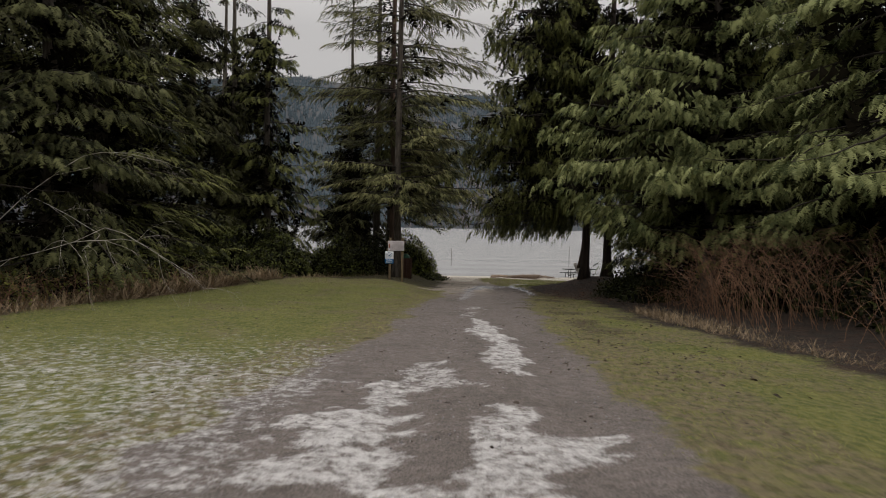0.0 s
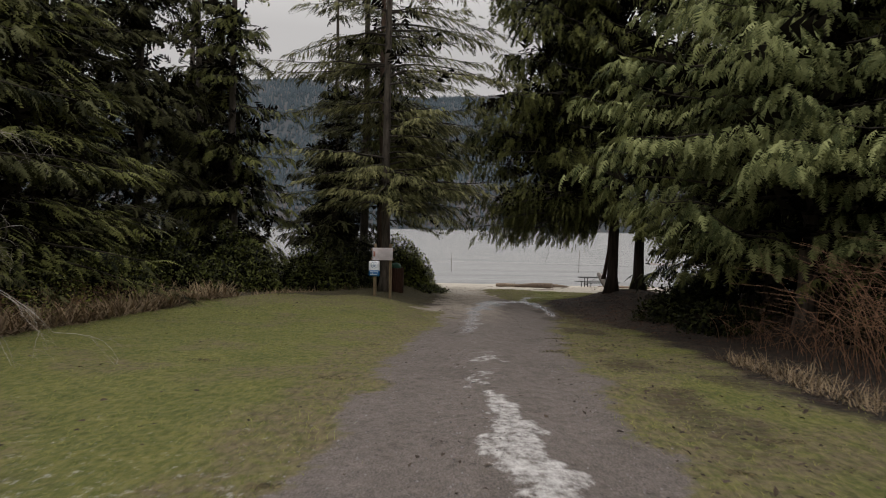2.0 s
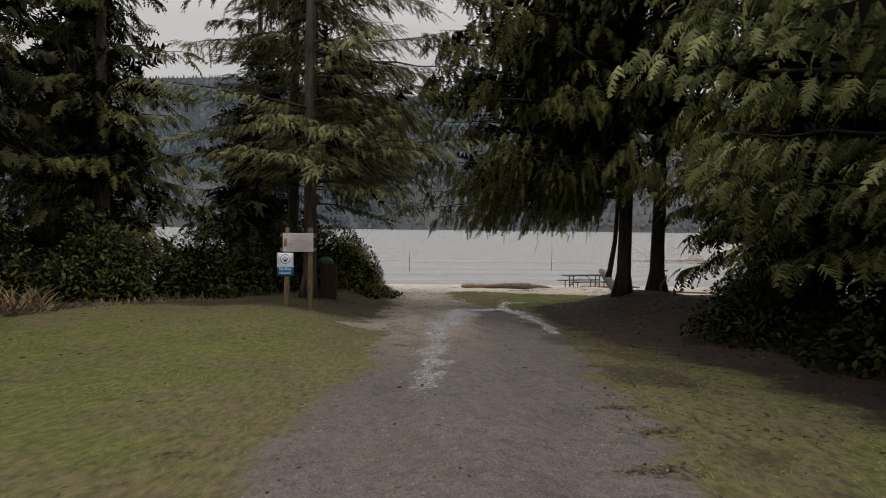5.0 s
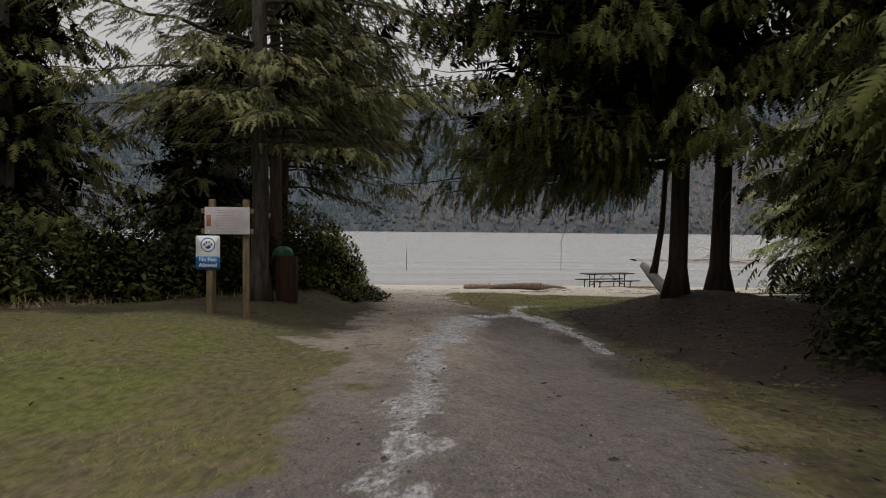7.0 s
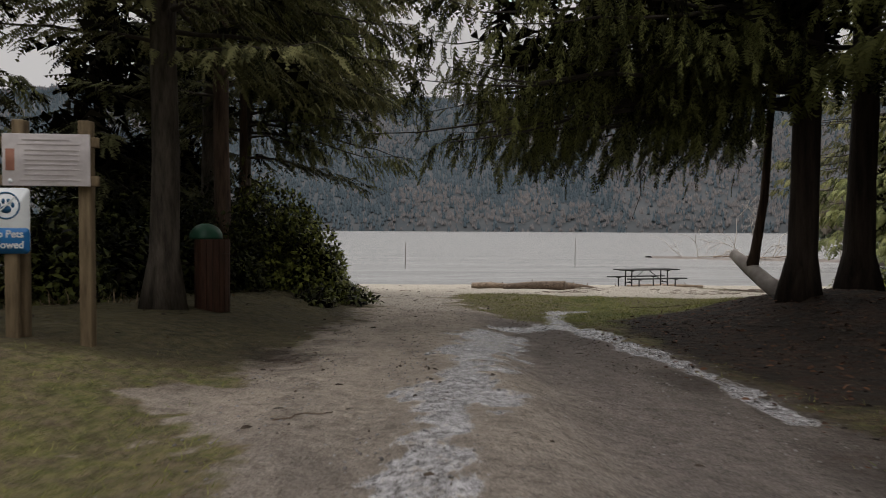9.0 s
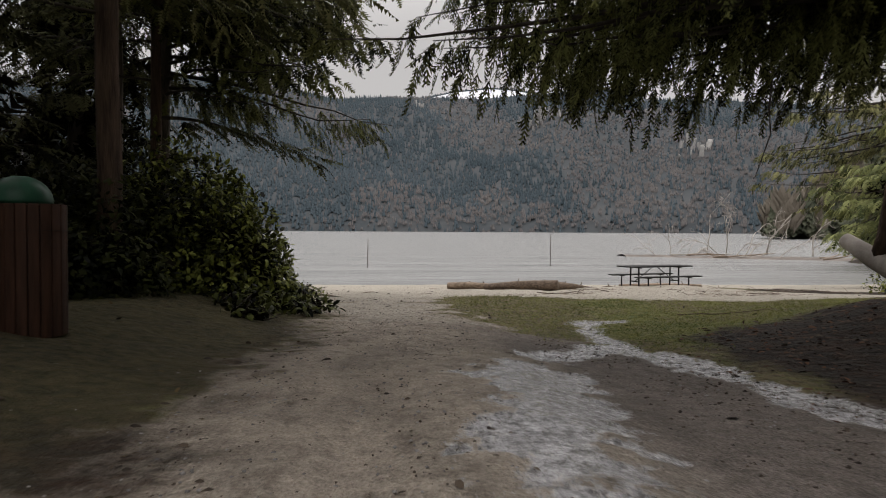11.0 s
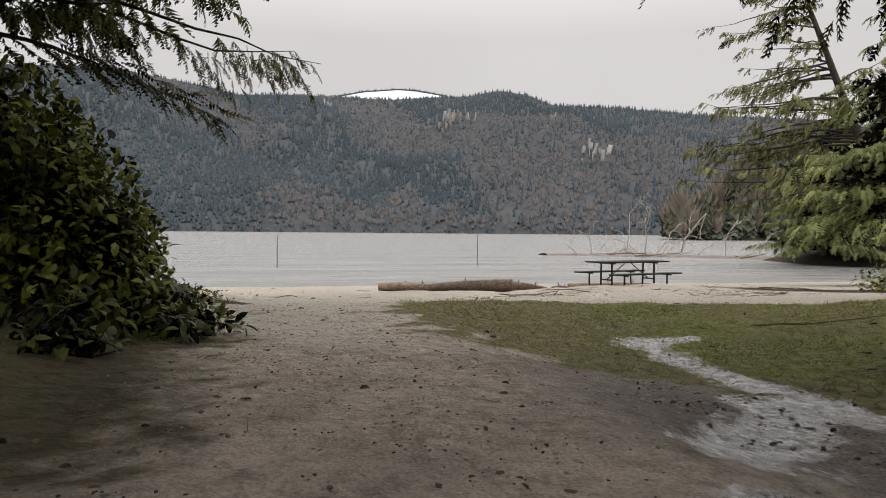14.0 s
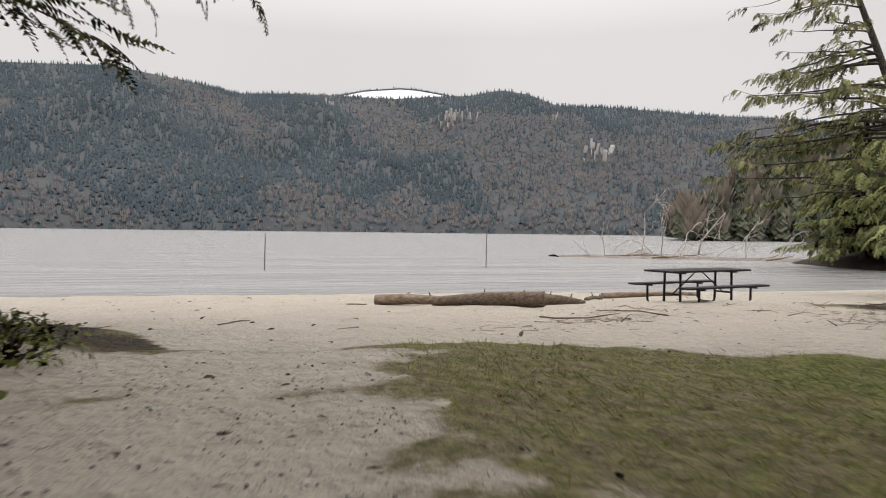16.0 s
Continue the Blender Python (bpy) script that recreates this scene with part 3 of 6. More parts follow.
tagged(part("water", (np.stack([WX.ravel(), WY.ravel(), np.full(WX.size, WATER_Z)], 1), wf), M_WATER), "wind-rippled grey lake under a white sky", "lake", kind="structure")

# ---- far shore: wooded mountainside ----
RIDGE_AZ = (-70, -45, -30, -22, -15, -8.6, -5.5, -1, 2.4, 7.3, 11.2, 14.2, 16.6, 19, 21.4, 27, 33.7, 38, 43.5, 55, 75)
RIDGE_EL = (0.08, 0.14, 0.185, 0.2076, 0.2208, 0.2074, 0.197, 0.202, 0.2025, 0.2005, 0.2055, 0.207, 0.2155, 0.2090, 0.192, 0.185, 0.169, 0.161, 0.144, 0.10, 0.06)
OX, OY = 0.0, 36.0
SHORE_R, CREST_R = 1250.0, 2750.0


def slope_at(az, u):
    """A point of the mountainside: bearing in degrees, u from shore (0) to crest (1)."""
    az, u = np.asarray(az, float), np.asarray(u, float)
    r0 = SHORE_R + 90 * (fbm(az * 0.15, az * 0, 5) - 0.5)
    r = r0 + (CREST_R - r0) * u
    el = np.interp(az, RIDGE_AZ, RIDGE_EL)
    h = el * CREST_R * np.clip(u, 0, 1) ** 0.9
    h = h + 130 * (fbm(az * 0.22, u * 3.0, 11) - 0.5) * np.sin(np.pi * np.clip(u, 0, 1)) * (u < 1) - 900 * np.clip(u - 1, 0, 1)
    a = np.radians(az)
    return np.stack([OX + r * np.sin(a), OY + r * np.cos(a), h + WATER_Z - 16 * (1 - smooth(0, 0.02, u))], -1)


saz, su = np.linspace(-72, 75, 260), np.concatenate([np.linspace(0, 1, 60), [1.06, 1.3]])
SA, SU = np.meshgrid(saz, su)
sv = slope_at(SA.ravel(), SU.ravel())
i3 = (np.arange(len(su) - 1)[:, None] * len(saz) + np.arange(len(saz) - 1)[None]).ravel()
sf = np.concatenate([np.stack([i3, i3 + 1, i3 + len(saz) + 1], 1), np.stack([i3, i3 + len(saz) + 1, i3 + len(saz)], 1)])
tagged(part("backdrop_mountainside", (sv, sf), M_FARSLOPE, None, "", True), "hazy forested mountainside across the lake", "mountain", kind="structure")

snow_az = np.linspace(-2, 20, 60)
snow_el = np.interp(snow_az, (-2, 2, 5, 8, 9.5, 12, 15, 20), (0.175, 0.200, 0.2115, 0.2165, 0.2150, 0.2080, 0.190, 0.175)) * 3600
sp = []
for rr, dz in ((3400, -120), (3600, 0), (3800, -200)):
    a = np.radians(snow_az)
    sp.append(np.stack([OX + rr * np.sin(a), OY + rr * np.cos(a), snow_el - 7 + dz], 1))
sp = np.concatenate(sp)
i4 = (np.arange(2)[:, None] * 60 + np.arange(59)[None]).ravel()
tagged(part("backdrop_snowy_summit", (sp, np.concatenate([np.stack([i4, i4 + 1, i4 + 61], 1), np.stack([i4, i4 + 61, i4 + 60], 1)])), M_SNOW, None, "", True), "snow-covered clearing on the far summit", "mountain", kind="structure")

rim_az = np.radians(np.linspace(-2, 20, 60))
rim = np.concatenate([np.stack([OX + rr * np.sin(rim_az), OY + rr * np.cos(rim_az), snow_el + dz], 1) for rr, dz in ((3630, -190), (3650, 11), (3850, -150))])
tagged(part("backdrop_summit_wood", (rim, np.concatenate([np.stack([i4, i4 + 1, i4 + 61], 1), np.stack([i4, i4 + 61, i4 + 60], 1)])), M_FARSLOPE, None, "", True), "dark wooded rim above the snowy clearing", "mountain", kind="structure")


def kite3(items):
    """Kite-shaped clumps in space: (root, tip, width)."""
    V, F = [], []
    for r, t, w in items:
        r, t = np.array(r, float), np.array(t, float)
        d = t - r
        sd = np.cross(d, (0, 0, 1.0))
        sd = sd / (np.linalg.norm(sd) + 1e-9) * w
        b = len(V)
        V += [r, r + d * 0.5 + sd, t, r + d * 0.5 - sd]
        F += [(b, b + 1, b + 2), (b, b + 2, b + 3)]
    return np.array(V), np.array(F)


def spire():
    """A ragged narrow cone with a skirt."""
    V, F = [], []
    for z0, z1, r, k5 in ((0.0, 0.80, 0.21, 5), (0.42, 1.0, 0.12, 4)):
        k0 = len(V)
        for k in range(k5):
            a = k * 2 * np.pi / k5 + z0 * 2
            V.append((r * (0.75 + 0.5 * ((k * 7) % 5) / 5) * np.cos(a), r * (0.8 + 0.4 * (k % 2)) * np.sin(a), z0 + 0.10 * (k % 2)))
        V.append((0, 0, z1))
        F += [(k0 + k, k0 + (k + 1) % k5, k0 + k5) for k in range(k5)]
    return np.array(V), np.array(F)


def puff():
    """A leafless crown: a few upright pointed lobes."""
    V, F = [], []
    for j in range(4):
        a0 = j * 1.7
        cx, cy, h, r = 0.15 * np.cos(a0), 0.15 * np.sin(a0), 0.72 + 0.28 * ((j * 3) % 4) / 3, 0.13
        k0 = len(V)
        V += [(cx + r * np.cos(a0 + q * 2.09), cy + r * np.sin(a0 + q * 2.09), 0.25) for q in range(3)] + [(cx, cy, h), (cx * 0.5, cy * 0.5, 0.0)]
        F += [(k0 + q, k0 + (q + 1) % 3, k0 + 3) for q in range(3)]
    return np.array(V), np.array(F)


def far_conifer(tiers, arms, seed):
    """A ragged spire of drooping clumps."""
    rs = np.random.default_rng(seed)
    it = []
    for i in range(tiers):
        z = 0.12 + 0.80 * i / tiers
        for k in range(arms):
            a = 2 * np.pi * (k + rs.uniform(-0.3, 0.3)) / arms + i
            r = 0.21 * (1.02 - z) ** 0.8 * rs.uniform(0.75, 1.25)
            it.append(((0, 0, z + 0.12 + 0.3 / tiers), (r * np.cos(a), r * np.sin(a), z - 0.07), r * 0.75))
    it.append(((0.02, 0, 0.6), (0, 0, 1.0), 0.05))
    return kite3(it)


def far_round(n, seed):
    """A leafless crown: fans of upward clumps."""
    rs = np.random.default_rng(seed)
    it = []
    for k in range(n):
        a, e = rs.uniform(0, 6.28), rs.uniform(0.35, 1.2)
        r = rs.uniform(0.25, 0.42)
        z = rs.uniform(0.1, 0.5)
        it.append(((0.05 * np.cos(a), 0.05 * np.sin(a), z), (r * np.cos(a) * np.cos(e), r * np.sin(a) * np.cos(e), min(1.0, z + 0.25 + r * np.sin(e))), rs.uniform(0.06, 0.11)))
    return kite3(it)


def stand_of_trees(name, P, H, bare, label, fine=False):
    up = np.tile([[0, 0, 1.0]], (len(P), 1))
    th = RNG.uniform(0, 6.28, len(P))
    D = np.stack([np.cos(th), np.sin(th), 0 * th], 1)
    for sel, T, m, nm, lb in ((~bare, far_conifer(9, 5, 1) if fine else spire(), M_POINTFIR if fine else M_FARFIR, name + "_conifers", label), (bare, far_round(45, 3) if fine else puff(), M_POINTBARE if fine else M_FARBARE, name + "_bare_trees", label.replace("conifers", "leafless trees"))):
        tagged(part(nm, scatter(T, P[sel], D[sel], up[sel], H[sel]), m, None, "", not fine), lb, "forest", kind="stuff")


NT = 34000
taz, tu = RNG.uniform(-42, 60, NT), RNG.uniform(0.002, 1.0, NT) ** 1.1
tp = slope_at(taz, tu)
patch = fbm(taz * 0.15 + tu * 1.6, tu * 4.0, 41, 3) + 0.20 * np.exp(-tu / 0.10) + 0.05 * smooth(0, -25, taz) - 0.10 * smooth(0.75, 1.0, tu)
bare = RNG.uniform(0, 1, NT) < 0.05 + 0.70 * smooth(0.48, 0.62, patch)
th_ = RNG.uniform(11, 22, NT) * np.where(bare, 0.74, 1.0) * (1 - 0.15 * smooth(0.8, 1, tu))
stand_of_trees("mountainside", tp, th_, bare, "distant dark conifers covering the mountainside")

caz = np.repeat(np.linspace(1.2, 14, 130), 2) + RNG.normal(0, 0.05, 260)
cel = np.interp(caz, snow_az, snow_el)
ca = np.radians(caz)
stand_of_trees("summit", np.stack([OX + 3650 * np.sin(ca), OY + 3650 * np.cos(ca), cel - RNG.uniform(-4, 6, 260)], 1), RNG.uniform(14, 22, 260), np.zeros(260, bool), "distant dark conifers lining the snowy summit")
rocks = []
for az0, u0, n, sa, suu in ((12.7, 0.56, 34, 0.8, 0.03), (24.7, 0.38, 13, 0.6, 0.03), (21.3, 0.62, 6, 0.2, 0.02), (2.0, 0.72, 8, 0.5, 0.01)):
    for k in range(n):
        p = slope_at(az0 + RNG.normal(0, sa), u0 + RNG.normal(0, suu))
        a = np.radians(az0)
        w, h = RNG.uniform(1.0, 2.6), RNG.uniform(8, 30)
        p = p + np.array([-np.sin(a), -np.cos(a), 0]) * 22
        rocks.append(bevel_box(w, 14, h, 2.0, p + np.array([0, 0, h * 0.35]), Euler((0.2, 0.1 * RNG.normal(), RNG.uniform(-0.5, 0.5))).to_matrix()))
tagged(part("cliff_outcrops", join(rocks), M_ROCK), "pale rock outcrops high on the far slope", "cliff", kind="stuff")

# wooded point on the same shore
hx, hy = np.meshgrid(np.linspace(140, 460, 34), np.linspace(262, 440, 14))
hh = WATER_Z - 3 + 36 * smooth(4, 75, hx - 0.58 * (hy - 36)) * smooth(264, 310, hy) * (0.75 + 0.5 * fbm(hx / 40, hy / 40, 3))
i5 = (np.arange(13)[:, None] * 34 + np.arange(33)[None]).ravel()
tagged(part("backdrop_point", (np.stack([hx.ravel(), hy.ravel(), hh.ravel()], 1), np.concatenate([np.stack([i5, i5 + 1, i5 + 35], 1), np.stack([i5, i5 + 35, i5 + 34], 1)])), material("point_ground", (0.045, 0.050, 0.036), (0.090, 0.088, 0.064), 0.05, 0.95, 0), None, "", True), "low wooded point reaching into the lake", "shore", kind="structure")
nh_ = 820
qy = RNG.uniform(266, 345, nh_)
qx = 0.585 * (qy - 36) + 5 + 240 * RNG.uniform(0, 1, nh_) ** 1.2
qz = WATER_Z - 3 + 36 * smooth(4, 75, qx - 0.58 * (qy - 36)) * smooth(264, 310, qy) * (0.75 + 0.5 * fbm(qx / 40, qy / 40, 3))
stand_of_trees("point", np.stack([qx, qy, np.maximum(qz, WATER_Z)], 1), RNG.uniform(10, 22, nh_), RNG.uniform(0, 1, nh_) < 0.38 - 0.2 * smooth(20, 60, qx - 0.58 * (qy - 36)), "mixed conifers on the wooded point", True)


# ---- trees ----
def comb(seed, lobes, reach_, droop, skip=0.08):
    """One flat spray: lobes on both sides of a drooping rachis, all joined along it."""
    rs = np.random.default_rng(seed)
    V = [(i / lobes, 0.02 * rs.normal(), -droop * (i / lobes) ** 2) for i in range(lobes + 1)]
    F = []
    for i in range(lobes):
        x = i / lobes
        for sd in (-1, 1):
            if rs.uniform() < skip:
                continue
            w = reach_ * (0.62 + 0.38 * np.sin(np.pi * min(1.0, x + 0.2))) * (1 - 0.55 * x) * rs.uniform(0.7, 1.25)
            tx = x + w * rs.uniform(0.55, 1.0)
            V.append((tx, sd * w, -droop * tx * tx - 0.42 * w))
            F.append((i, i + 1, len(V) - 1) if sd < 0 else (i, len(V) - 1, i + 1))
    return np.array(V), np.array(F)


def lace(seed, pairs, reach_, droop):
    """An open spray: narrow side branchlets on a thin rachis, each with short barbs."""
    rs = np.random.default_rng(seed)
    V = [(0, 0.012, 0), (0, -0.012, 0), (1.0, 0, -droop)]
    F = [(0, 1, 2)]
    for k in range(pairs):
        x = 0.08 + 0.86 * k / pairs
        for sd in (-1, 1):
            ln = reach_ * (1 - 0.6 * k / pairs) * rs.uniform(0.6, 1.25)
            a = rs.uniform(0.45, 0.85)
            for x0, y0, b, l2, w in ((0.0, 0.0, a, ln, 0.030), (0.35 * ln, 0.0, a - 0.5, 0.55 * ln, 0.026), (0.5 * ln, 0.0, a + 0.5, 0.42 * ln, 0.024)):
                bx, by = x + x0 * np.cos(a), sd * x0 * np.sin(a)
                n = len(V)
                c, d = np.cos(b), sd * np.sin(b)
                for px_, py_ in ((bx - d * w, by + c * w), (bx + d * w, by - c * w), (bx + l2 * c, by + l2 * d)):
                    V.append((px_, py_, -droop * px_ * px_ - 0.35 * abs(py_)))
                F.append((n, n + 1, n + 2))
    return np.array(V), np.array(F)


LACE_SPRAYS = [lace(k, 7, 0.34, 0.2) for k in (5, 15, 25)]
CEDAR_SPRAYS = [comb(k, 6, 0.36, 0.44) for k in (4, 14, 24)]
FIR_SPRAYS = [comb(k, 8, 0.21, 0.22, 0.14) for k in (6, 16, 26)]
FIR_COARSE = comb(7, 4, 0.46, 0.2, 0.0)


def spread(Ts, P, D, U, S, rs):
    """Scatters a mix of templates; one (V, F)."""
    pick = rs.integers(0, len(Ts), len(P))
    return join([scatter(T, P[pick == k], D[pick == k], U[pick == k], S[pick == k]) for k, T in enumerate(Ts) if (pick == k).any()])


def conifer(x, y, height, crown_from, reach, trunk_r, style, seed, label, limbs=60, detail=1.0, lean=(0, 0), foliage=None, bark=None, view_top=14.0, name="conifer_tree", droop=None, bare=0.0, facing=None, category="tree", fill=1.0, flat=0.0, spray=1.0, bias=1.0, group="conifers by the lake", long_limbs=(), inner=1, hang=0.0, limb_r=1.0, inner_from=0.0, twig=1.25, clump=0.0, lace_below=0.0):
    """A tapered trunk, limbs and a crown of many sprays. crown_from: height of the lowest limbs; facing: bearing (degrees from +x) and half-angle to which limbs keep; hang: how far the sprays point straight down."""
    rs = np.random.default_rng(seed)
    z0 = gz(x, y) - 0.15
    tree = empty(name, x, y, z0, label, category, group)
    n = 16
    hs = np.linspace(0, 1, n) ** 1.3
    wob = np.cumsum(rs.normal(0, 0.012, (n, 2)), 0) * height * 0.08
    tp_ = np.stack([lean[0] * hs + wob[:, 0] - wob[0, 0], lean[1] * hs + wob[:, 1] - wob[0, 1], hs * height], 1)
    tr = trunk_r * (1 - hs) ** 0.8 + 0.015 + trunk_r * 0.75 * np.exp(-hs * height / 0.32)
    tv, tf = tube(tp_, tr, 12)
    ang = np.arctan2(tv[:-2, 1] - np.repeat(tp_[:, 1], 12), tv[:-2, 0] - np.repeat(tp_[:, 0], 12))
    rad = np.hypot(tv[:-2, 1] - np.repeat(tp_[:, 1], 12), tv[:-2, 0] - np.repeat(tp_[:, 0], 12))
    k = 1 + 0.16 * np.sin(ang * 5 + seed) * np.exp(-np.repeat(hs * height, 12) / 0.9) + rs.normal(0, 0.02, len(ang))
    tv[:-2, 0] = np.repeat(tp_[:, 0], 12) + rad * k * np.cos(ang)
    tv[:-2, 1] = np.repeat(tp_[:, 1], 12) + rad * k * np.sin(ang)
    part("trunk", (tv, tf), bark or M_BARK, tree, "", True)
    cedar = style == "cedar"
    dr = droop if droop is not None else (0.50 if cedar else 0.34)
    wood, P, D, S = [], [], [], []
    IP, ID, IS = [], [], []
    near = detail >= 1
    gap = (0.25 if near else 0.34) / fill * (1.0 if cedar else 0.92)
    size = spray * (1.0 if near else 1.3)
    for i in range(limbs + len(long_limbs)):
        u = rs.uniform(0, 1) ** bias
        low = rs.uniform() < 0.86
        z = crown_from + (min(view_top, height) - crown_from) * u if low else view_top + (height - view_top) * u if height > view_top else crown_from + (height - crown_from) * u
        v = (z - crown_from) / max(height - crown_from, 0.1)
        L = reach * ((1 - v) ** 0.75 if not flat else max(0.05, 1 - v ** flat)) * rs.uniform(0.62, 1.12) + 0.3
        az = rs.uniform(0, 2 * np.pi) if facing is None or rs.uniform() < 0.06 else radians(facing[0] + facing[1] * rs.uniform(-1, 1))
        if i >= limbs:
            z, az, L = long_limbs[i - limbs]
            az, low = radians(az), True
        s = np.linspace(0, 1, 9)
        bend = rs.normal(0, 0.22)
        a = az + bend * s
        r = L * s
        up = rs.uniform(0.02, 0.22) if cedar else rs.uniform(0.0, 0.25)
        dz = L * (up * s - dr * s ** 1.8 * rs.uniform(0.7, 1.2) + (0.16 if cedar else 0.05) * s ** 4)
        c = np.array([np.interp(z / height, hs, tp_[:, 0]), np.interp(z / height, hs, tp_[:, 1]), z])
        pts = c + np.stack([r * np.cos(a), r * np.sin(a), dz], 1)
        pts[1:] += np.cumsum(rs.normal(0, 0.011 * L, (8, 3)), 0)
        wood.append(tube(pts, np.linspace(0.012 + 0.008 * L, 0.005, 9) * limb_r, 5, False))
        # sprays on side twigs that lie in the limb's own plane, in clumps
        gate = True
        for sv_ in np.arange(bare or 0.14, 1.0, gap / L):
            p = np.array([np.interp(sv_, s, pts[:, q]) for q in range(3)])
            aa = np.interp(sv_, s, a)
            gate = gate if rs.uniform() < 0.45 else rs.uniform() >= clump
            if not gate:
                continue
            for sd in (-1, 1):
                tl = min(twig, 0.30 * L) * (1.05 - 0.6 * sv_) * rs.uniform(0.5, 1.25)
                ta = aa + sd * rs.uniform(0.6, 1.1)
                td = np.array([np.cos(ta), np.sin(ta), rs.uniform(-0.45, -0.05) if cedar else rs.uniform(-0.30, 0.05)])
                td = td * (1 - 0.45 * hang) + np.array([0, 0, -0.75 * hang])
                m = max(1, int(tl / (0.24 * size)) + 1)
                for q in np.linspace(0.2, 1, m):
                    P.append(p + td * tl * q)
                    out = np.array([np.cos(aa), np.sin(aa), 0]) * 0.4 + td
                    w = rs.normal(0, 0.24, 3)
                    dn = (-0.62 if cedar else -0.34) * rs.uniform(0.4, 1.3)
                    D.append(out * (1 - 0.72 * hang) + w + np.array([0, 0, dn - 0.9 * hang]))
                    S.append(size * (rs.uniform(0.26, 0.50) if cedar else rs.uniform(0.30, 0.56)))
        # dead inner sprays, coloured near black to deepen shade within the crown
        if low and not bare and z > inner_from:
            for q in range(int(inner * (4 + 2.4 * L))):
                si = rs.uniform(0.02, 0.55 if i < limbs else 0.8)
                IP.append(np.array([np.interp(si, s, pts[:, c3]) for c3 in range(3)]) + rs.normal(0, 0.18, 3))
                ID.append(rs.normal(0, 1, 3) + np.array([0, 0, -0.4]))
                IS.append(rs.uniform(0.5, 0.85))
        for q in range(4):
            P.append(pts[-1] - (pts[-1] - pts[-2]) * rs.uniform(0, 0.6))
            D.append(np.array([np.cos(a[-1]), np.sin(a[-1]), -0.5 - 0.9 * hang]) + rs.normal(0, 0.32, 3))
            S.append(size * rs.uniform(0.30, 0.52))
    if near:
        for w_ in wood:
            part("limb", w_, M_LIMB, tree)
    else:
        tagged(part("limb_mass", join(wood), M_LIMB, tree), kind="stuff")
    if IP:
        tagged(part("inner_shade_foliage", scatter(FIR_COARSE, np.array(IP), np.array(ID), np.random.default_rng(seed).normal(0, 1, (len(IP), 3)), np.array(IS)), M_INNER, tree), kind="stuff")
    P, D, S = np.array(P), np.array(D), np.array(S)
    U = np.tile([[0, 0, 1.0]], (len(P), 1)) + rs.normal(0, 0.34 + 0.5 * hang, (len(P), 3))
    fine = P[:, 2] < lace_below
    crown = [spread(T, P[w_], D[w_], U[w_], S[w_], rs) for T, w_ in ((LACE_SPRAYS, fine), (CEDAR_SPRAYS if cedar else FIR_SPRAYS, ~fine)) if w_.any()]
    part("crown", join(crown), foliage or (M_CEDAR if cedar else M_FIR), tree)
    return tree


FIR_L = "tall grey-barked fir with sparse drooping limbs beside the signs"
CED_L = "dense dark cedar with drooping sprays at the wood's edge"
# left of the track, by the signs
conifer(-4.05, 32.75, 30, 4.0, 5.2, 0.175, "fir", 15, FIR_L, limbs=70, spray=0.74, fill=1.05, flat=2.0, view_top=17, inner=0.1, facing=(90, 145), droop=0.28, hang=0.16, long_limbs=[(3.5 + 0.24 * k, -45 + 16 * (k * 5 % 7), 3.3 + 0.25 * (k * 3 % 5)) for k in range(18)] + [(3.8 + 0.2 * k, -160 + 17 * (k * 3 % 7), 2.8 + 0.25 * (k * 2 % 5)) for k in range(9)], foliage=M_FIR_OLIVE)
conifer(-5.0, 38.0, 28, 3.6, 3.4, 0.17, "fir", 12, "slim fir with reddish bark behind the bin", limbs=44, spray=0.8, flat=2.0, view_top=17, inner=0.15, bark=M_BARK_RED)
conifer(-5.6, 41.6, 18, 3.4, 3.2, 0.11, "fir", 13, "thin dark fir behind the leafy bush", limbs=46, inner=0, bark=M_BARK_RED)
conifer(-5.75, 42.8, 22, 5.4, 4.7, 0.13, "cedar", 14, "cedar with limbs hanging over the beach", limbs=56, facing=(-5, 95), spray=0.8, fill=1.15, hang=0.5, droop=0.36, inner=0, view_top=11, clump=0.4, lace_below=4.0, long_limbs=[(4.3 + 0.17 * k, -48 + 7.5 * (k * 5 % 9), 3.5 + 0.34 * (k * 3 % 5)) for k in range(26)])
conifer(-6.45, 41.6, 25, 4.0, 3.8, 0.24, "fir", 19, "thick dark-barked fir standing over the leafy bush", limbs=50, spray=0.8, inner=0.0, flat=2.0, view_top=16)
conifer(-7.3, 37.4, 6.4, 0.7, 1.9, 0.06, "fir", 20, "small dark fir growing among the laurels", limbs=52, detail=0, foliage=M_FIR_SHADE)
conifer(-8.9, 45.4, 22, 0.9, 2.9, 0.2, "cedar", 22, "dense dark cedar behind the leafy bush", limbs=95, detail=0, foliage=M_FIR_SHADE, inner=1.3, view_top=12)
conifer(-11.8, 36.4, 24, 1.0, 3.3, 0.22, "cedar", 17, CED_L, limbs=76, detail=0)
